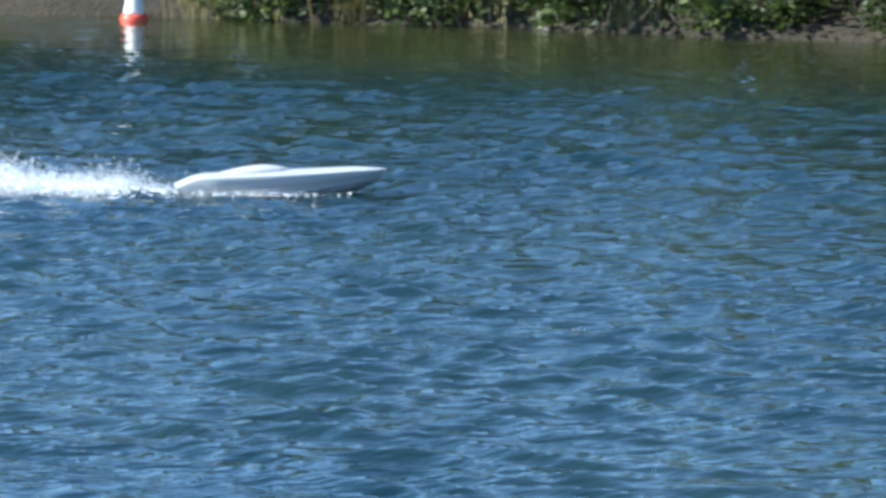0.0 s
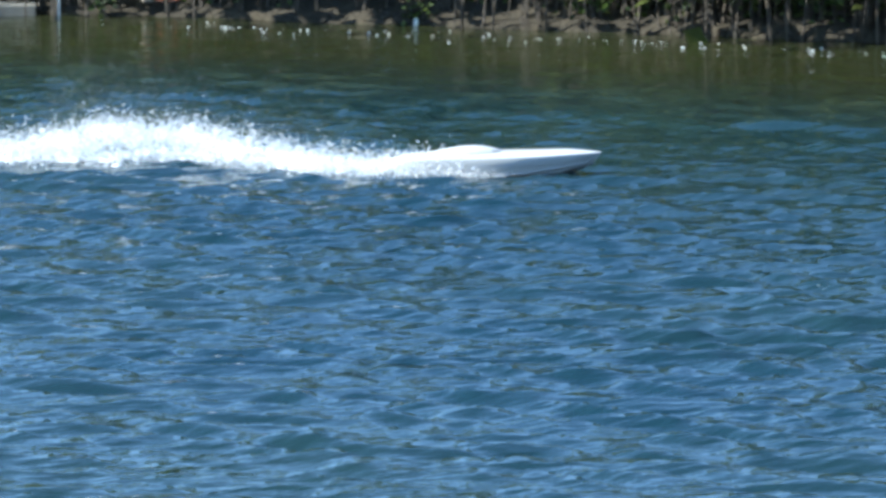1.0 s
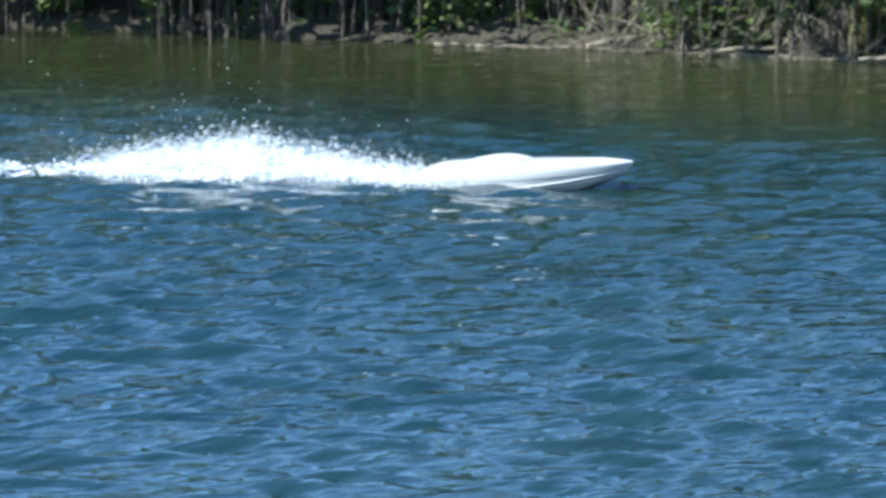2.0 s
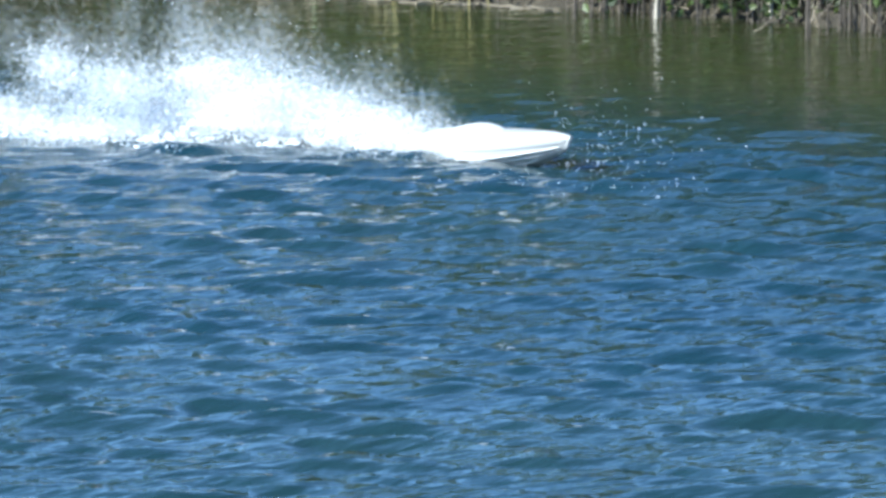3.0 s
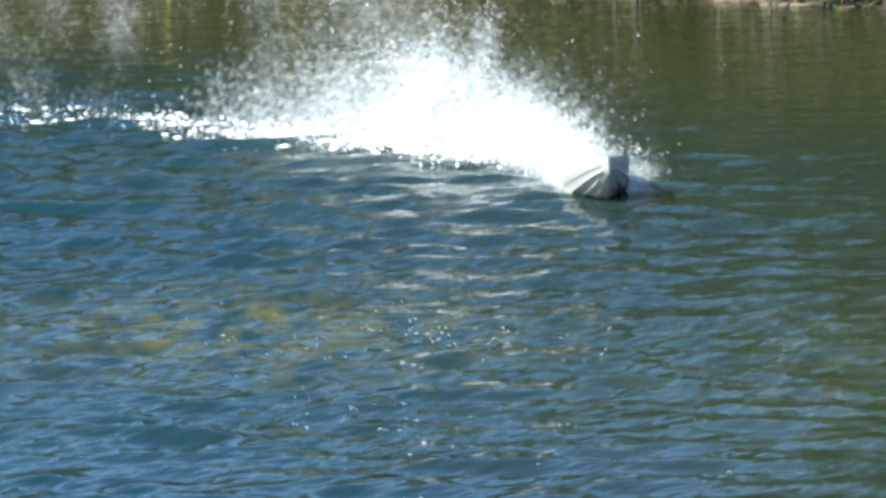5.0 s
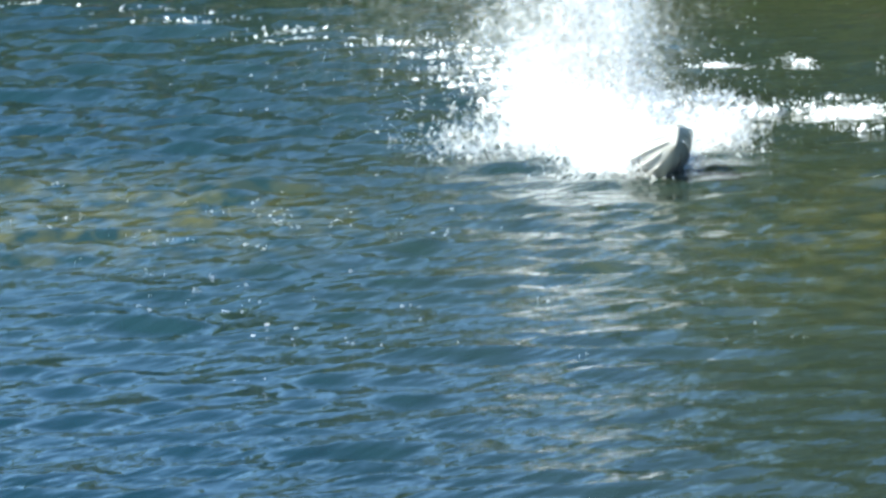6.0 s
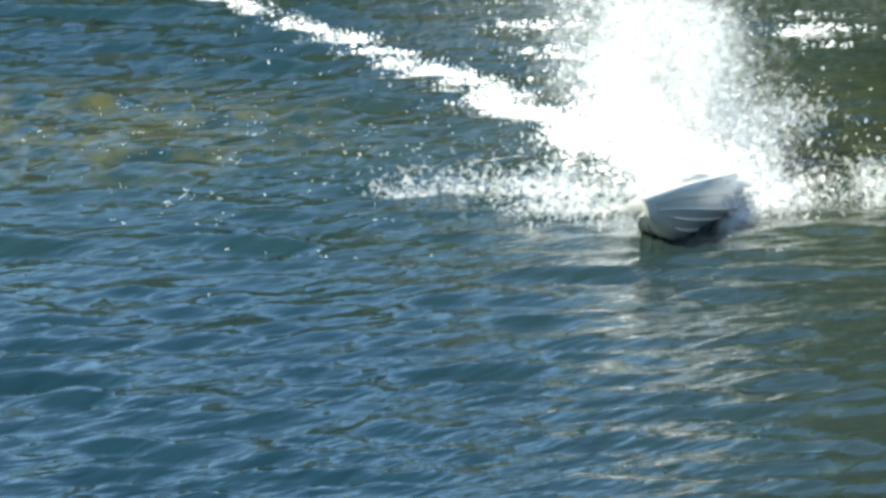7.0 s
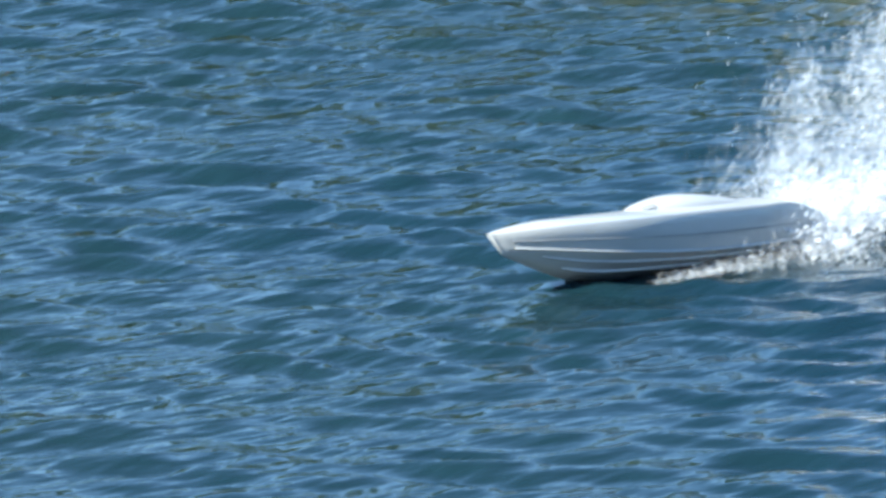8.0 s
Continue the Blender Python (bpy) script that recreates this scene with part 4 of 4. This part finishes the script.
def throw(kind, t0, place, velocity, rng):
    """One cluster thrown up at t0: it waits below the surface, flies, and sinks again. Returns the thing and its rows."""
    ob = new("spray_cluster" if kind != "core" else "white_water", SPRAY_KINDS[kind][int(rng.integers(4))])
    tagged(ob, {"core": "dense white churned water behind the boat", "low": "low white spray behind the boat", "sheet": "sheet of bright white spray drops",
                "jet": "dense jet of white spray behind the stern", "mist": "fine mist of white spray drops", "fan": "thin upright fan of fine white spray", "drops": "scattered glittering drops of spray"}[kind], "spray", "spray behind the boat", "stuff")
    spin = rng.random() * 360
    start = -DEPTH[kind]
    pull = fall(kind, t0)
    flight = (velocity.z + math.sqrt(velocity.z ** 2 + 2 * pull * 0.9)) / pull
    rows = []
    for k in range(9):
        s = flight * k / 8
        p = place + Vector((velocity.x * s, velocity.y * s, start + velocity.z * s - pull * s * s / 2))
        rows.append((t0 + s, p))
    low = Vector((place.x, place.y, -1.6))
    out = []
    if t0 - 0.04 > 0:
        out.append((0.0, low))
        if t0 - 0.07 > 0.04:
            out.append((t0 - 0.07, low))
    out += [(t, p) for t, p in rows if t > 0.0]
    if not out or out[0][0] > 0.02:
        before = [r for r in rows if r[0] <= 0.0]
        out.insert(0, (0.0, before[-1][1] if before else low))
    if out[-1][0] < 7.95:
        end = out[-1][1].copy()
        end.z = -1.6
        if out[-1][0] + 0.1 < 7.95:
            out.append((out[-1][0] + 0.1, end))
        out.append((8.0, end))
    return ob, [(t, Matrix.Translation(p) @ pose(0, 0, 0, 0, 0, spin)) for t, p in out]


INNER_WAVE = [(18.1, 23.5), (17.65, 21.9), (17.35, 20.9), (16.95, 19.7), (16.55, 18.8)]
OUTER_WASH = [(19.05, 21.7), (19.4, 21.2), (19.75, 20.5)]
FAR_WASH = [(19.3, 22.9), (20.0, 22.3), (20.8, 21.8)]


def plan_spray():
    rng = np.random.default_rng(77)
    flights = []
    t = -0.75
    while t < 7.98:
        height, share = glide(PLUME, t)
        m = boat_pose(t)
        stern = m @ Vector((-LENGTH * 0.52, 0, 0))
        ahead = (boat_pose(t + 0.05).translation - boat_pose(t - 0.05).translation) / 0.1
        ahead.z = 0
        stern += ahead * 0.05
        stern.z = 0
        side = Vector((-ahead.y, ahead.x, 0)).normalized()

        def thrown(kind, reach, drag, spread):
            start = DEPTH[kind]
            vz = math.sqrt(2 * fall(kind, t) * max(0.05, reach + start)) * (1 + 0.06 * rng.normal())
            v = ahead * drag + side * rng.normal() * spread
            v.z = vz
            flights.append(throw(kind, t + rng.random() * 0.03, stern + side * rng.normal() * 0.06, v, rng))
        thrown("core", 0.02 + 0.04 * share, 0.10, 0.10)
        thrown("low", 0.10 + 0.06 * share, 0.10, 0.20)
        if height < 0.4:
            thrown("low", height * (0.5 + 0.3 * rng.random()), 0.12, 0.2)
            if rng.random() < 0.6:
                thrown("mist", height * (0.4 + 0.4 * rng.random()), 0.10, 0.3)
        else:
            thrown("core", 0.06 * share * (0.5 + height), 0.14, 0.15)
            thrown("sheet", height * 0.28, 0.14, 0.3 if t < 4.6 else 0.2)
            if t < 4.6 or rng.random() < 0.5:
                thrown("sheet", height * ((0.22 if t > 4.6 else 0.16) + 0.22 * rng.random()), 0.10, 0.22)
            thrown("sheet", height * ((0.28 if t > 4.6 else 0.20) + 0.22 * rng.random()), 0.10, 0.16)
            if 2.15 < t < 4.6:                    # the fan: fine spray with a clean leading edge over a thick white foot
                for k in range(2):
                    thrown("fan", height * rng.uniform(0.12, 0.6), 0.12, 0.08)
                    if rng.random() < 0.3:
                        thrown("fan", height * rng.uniform(0.45, 1.05), 0.10, 0.06)
                    thrown("low", 0.12 + 0.32 * rng.random(), 0.14, 0.2)
            if height > 0.6:
                thrown("jet" if t > 4.6 else "fan", height * (0.70 + 0.2 * rng.random()), 0.06, 0.10)
            if t > 4.6:
                thrown("mist", height * (0.45 + 0.45 * rng.random()), 0.08, 0.35)
            if rng.random() < (0.9 if t > 5.3 else 0.15):
                thrown("mist", height * (0.45 + 0.35 * rng.random()), 0.08, 0.8 if t > 4.9 else 0.45)
        if rng.random() < 0.35:
            thrown("drops", height * (0.6 + 0.6 * rng.random()), 0.18, 0.7)
        for k in range(2 if 2.0 < t < 2.5 else int(3.0 < t < 3.6)):      # the bow strikes a wave
            v = ahead * (rng.uniform(0.95, 1.15) if t < 2.8 else rng.uniform(0.8, 0.95)) + side * rng.normal() * 0.3
            v.z = math.sqrt(2 * GRAVITY["drops"] * (0.54 + 0.16 * rng.random()))
            flights.append(throw("drops", t + rng.random() * 0.03, (m @ Vector((rng.uniform(0.2, 0.62) - (0.25 if t > 2.8 else 0), rng.normal() * 0.12, 0))) * Vector((1, 1, 0)), v, rng))
        if 0.35 < t < 0.55 or 0.85 < t < 1.25 or 2.2 < t < 2.6:      # spray that runs along the near side of the hull
            for k in range(2):
                v = ahead * 0.8 + side * rng.normal() * 0.25
                v.z = 1.7 + 0.25 * rng.random()
                flights.append(throw("low", t + rng.random() * 0.03, m @ Vector((rng.uniform(-0.35, 0.15), -0.17, 0)) * Vector((1, 1, 0)), v, rng))
        if 4.6 < t < 7.3:                        # the tight turn throws water wide on both sides
            thrown("low", 0.10 + 0.12 * rng.random(), 0.1, 0.5)
            thrown("drops", 0.25 + (0.35 if t > 5.8 else 0.9) * rng.random(), 0.1, 1.3)
        if 5.2 < t < 6.0:                        # broken water rolls outward beside the hull
            for way in (-1, 1):
                for kind in ("low", "drops"):
                    v = ahead * 0.1 + side * way * rng.uniform(0.5, 1.9)
                    v.z = (1.75 if kind == "low" else 2.6) + 0.35 * rng.random()
                    flights.append(throw(kind, t + rng.random() * 0.03, (m @ Vector((rng.uniform(-0.4, 0.1), 0.14 * way, 0))) * Vector((1, 1, 0)), v, rng))
        if 5.2 < t < 6.6:                        # white water climbs the starboard bottom
            for k in range(3 if t < 5.8 else 1):
                v = ahead * 0.75 - side * rng.uniform(0.0, 0.5)
                v.z = 1.75 + 0.3 * rng.random()
                flights.append(throw("low", t + rng.random() * 0.03, (m @ Vector((rng.uniform(-0.1, 0.40), -0.16, 0))) * Vector((1, 1, 0)), v, rng))
        if 6.62 < t < 6.9:                       # the hull drops back and pushes water out flat on both sides
            for way in (-1, 1):
                for kind in ("low", "drops"):
                    v = ahead * 0.15 + side * way * rng.uniform(0.9, 3.4)
                    v.z = (1.62 if kind == "low" else 2.7) + 0.2 * rng.random()
                    flights.append(throw(kind, t + rng.random() * 0.03, (m @ Vector((rng.uniform(-0.1, 0.15), 0.12 * way, 0))) * Vector((1, 1, 0)), v, rng))
        t += min(0.05, max(0.024, 0.20 / max(ahead.length, 1.0)))
    return flights


def plan_foam():
    """Foam that surfaces in the boat's track and stays."""
    rng = np.random.default_rng(78)
    laid = []
    t = -1.0
    while t < 7.95:
        m = boat_pose(t)
        p = m @ Vector((-LENGTH * 0.4, rng.normal() * 0.10, 0))
        ob = new("wake_foam", FOAM_KINDS[int(rng.integers(4))])
        tagged(ob, "patch of white foam in the boat's wake", "foam", "foam in the wake", "stuff")
        turn = rng.random() * 360
        up = Matrix.Translation((p.x, p.y, 0.022)) @ pose(0, 0, 0, 0, 0, turn)
        down = Matrix.Translation((p.x, p.y, -0.5)) @ pose(0, 0, 0, 0, 0, turn)
        rows = []
        if t > 0.1:
            rows += [(0, down), (t, down), (min(t + 0.15, 8), up)]
        else:
            rows += [(0, up)]
        if rows[-1][0] < 7.9:
            for later, z in ((0.9, -0.006), (2.2, -0.028)):
                if t > 0.1 and t + later < 7.9:
                    rows.append((t + later, Matrix.Translation((p.x + 0.05 * later, p.y - 0.03 * later, z)) @ pose(0, 0, 0, 0, 0, turn)))
            rows.append((8, Matrix.Translation((p.x + 0.1, p.y - 0.05, -0.04 if t + 2.2 < 8 else -0.012)) @ pose(0, 0, 0, 0, 0, turn)))
        laid.append((ob, rows))
        t += 0.045 if t < 2 else 0.06
    # the steep inner wave of the turn breaks, and the outer side is washed white
    for line, first, last, count in ((INNER_WAVE, 6.12, 6.66, 76), (OUTER_WASH, 5.2, 5.45, 26), (FAR_WASH, 5.15, 5.35, 10)):
        for k in range(count):
            f = (k / (count - 1)) ** (0.8 if line is INNER_WAVE else 1)
            x = np.interp(f * (len(line) - 1), range(len(line)), [q[0] for q in line]) + (0.025 * rng.normal() + 0.07 * math.sin(23 * f) * f if line is INNER_WAVE else 0.22 * rng.normal())
            y = np.interp(f * (len(line) - 1), range(len(line)), [q[1] for q in line]) + rng.normal() * (0.035 if line is INNER_WAVE else 0.35)
            ob = new("wake_foam", CREST_KINDS[int(rng.integers(4))])
            tagged(ob, "breaking white crest of the boat's wake", "foam", "foam in the wake", "stuff")
            turn = rng.random() * 360
            t = first + (last - first) * f
            laid.append((ob, [(0, pose(x, y, -0.5, 0, 0, turn)), (t - 0.2, pose(x, y, -0.5, 0, 0, turn)), (t, pose(x, y, 0.008 + 0.022 * f, 0, 0, turn)),
                              (t + 0.5, pose(x - 0.06, y - 0.02, -0.001, 0, 0, turn)), (t + 0.9, pose(x - 0.1, y - 0.03, -0.006, 0, 0, turn)), (8, pose(x - 0.15, y - 0.1, -0.04, 0, 0, turn))]))
    return laid


def hull_spray():
    """White water that the planing hull throws out at its sides."""
    rng = np.random.default_rng(79)
    drops, fine = [], []
    for side in (-1, 1):
        for k in range(10):
            x = 0.06 - 0.075 * k
            v, f = fine_drops(rng, 240, (0.05, 0.018 + 0.005 * k, 0.012 + 0.004 * k), 0.0085)
            fine.append(([(q[0] + x, q[1] + side * (0.155 + 0.010 * k), abs(q[2]) + 0.002) for q in v], f))
            drops.append(droplets(rng, 4, (x, side * (0.18 + 0.012 * k), 0.035), (0.06, 0.04 + 0.006 * k, 0.02), 0.0019))
    for k in range(12):
        v, f = fine_drops(rng, 420, (0.05, 0.05 + 0.003 * k, 0.02 + 0.007 * k), 0.0055)
        fine.append(([(x - 0.60 - 0.06 * k, y, abs(z) + 0.01) for x, y, z in v], f))
    me = merge("hull_spray", drops + fine, SPRAY, True)
    me.materials.append(MIST["sheet"])
    first = sum(len(f) for v, f in drops)
    for i in range(first, len(me.polygons)):
        me.polygons[i].material_index = 1
    ob = new("hull_spray", me)
    return tagged(ob, "white water thrown out beside the planing hull", "spray", kind="stuff")


bow_wave = hull_spray()


def swing(t):
    """How far the wash has pushed the buoy on its line."""
    u = min(max((t - 4.5) / 2.5, 0.0), 1.0)
    return u * u * (3 - 2 * u)


def motions():
    times = [i * 0.1 for i in range(81)]
    walk(boat, [(t, boat_pose(t)) for t in times])
    rows = []
    for t in times:
        x, y, head = glide(COURSE, t)
        rows.append((t, pose(x, y, 0, 0, 0, head)))
    walk(bow_wave, rows)
    walk(buoy, [(t, pose(13.44 + 0.01 * math.sin(t * 2) - 0.96 * swing(t), 22.21 + 0.93 * swing(t), 0.092 + 0.010 * math.sin(t * 4.1), 4 * math.sin(t * 3.0), 46 + 5 * math.sin(t * 2.6 + 1), -80 + 3 * t))
                for t in [i * 0.25 for i in range(33)]])
    walk(marker, [(t, pose(-2.72, 54.65, 0.015 * math.sin(t * 3), 3 * math.sin(t * 2.2), 4 * math.sin(t * 2.7), 0)) for t in [i * 0.4 for i in range(21)]])
    walk(water, [(0, pose(-DRIFT[0] * 4, -DRIFT[1] * 4, 0)), (4, pose(0, 0, 0)), (8, pose(DRIFT[0] * 4, DRIFT[1] * 4, 0))])
    for ob, rows in plan_spray() + plan_foam():
        walk(ob, rows)


motions()
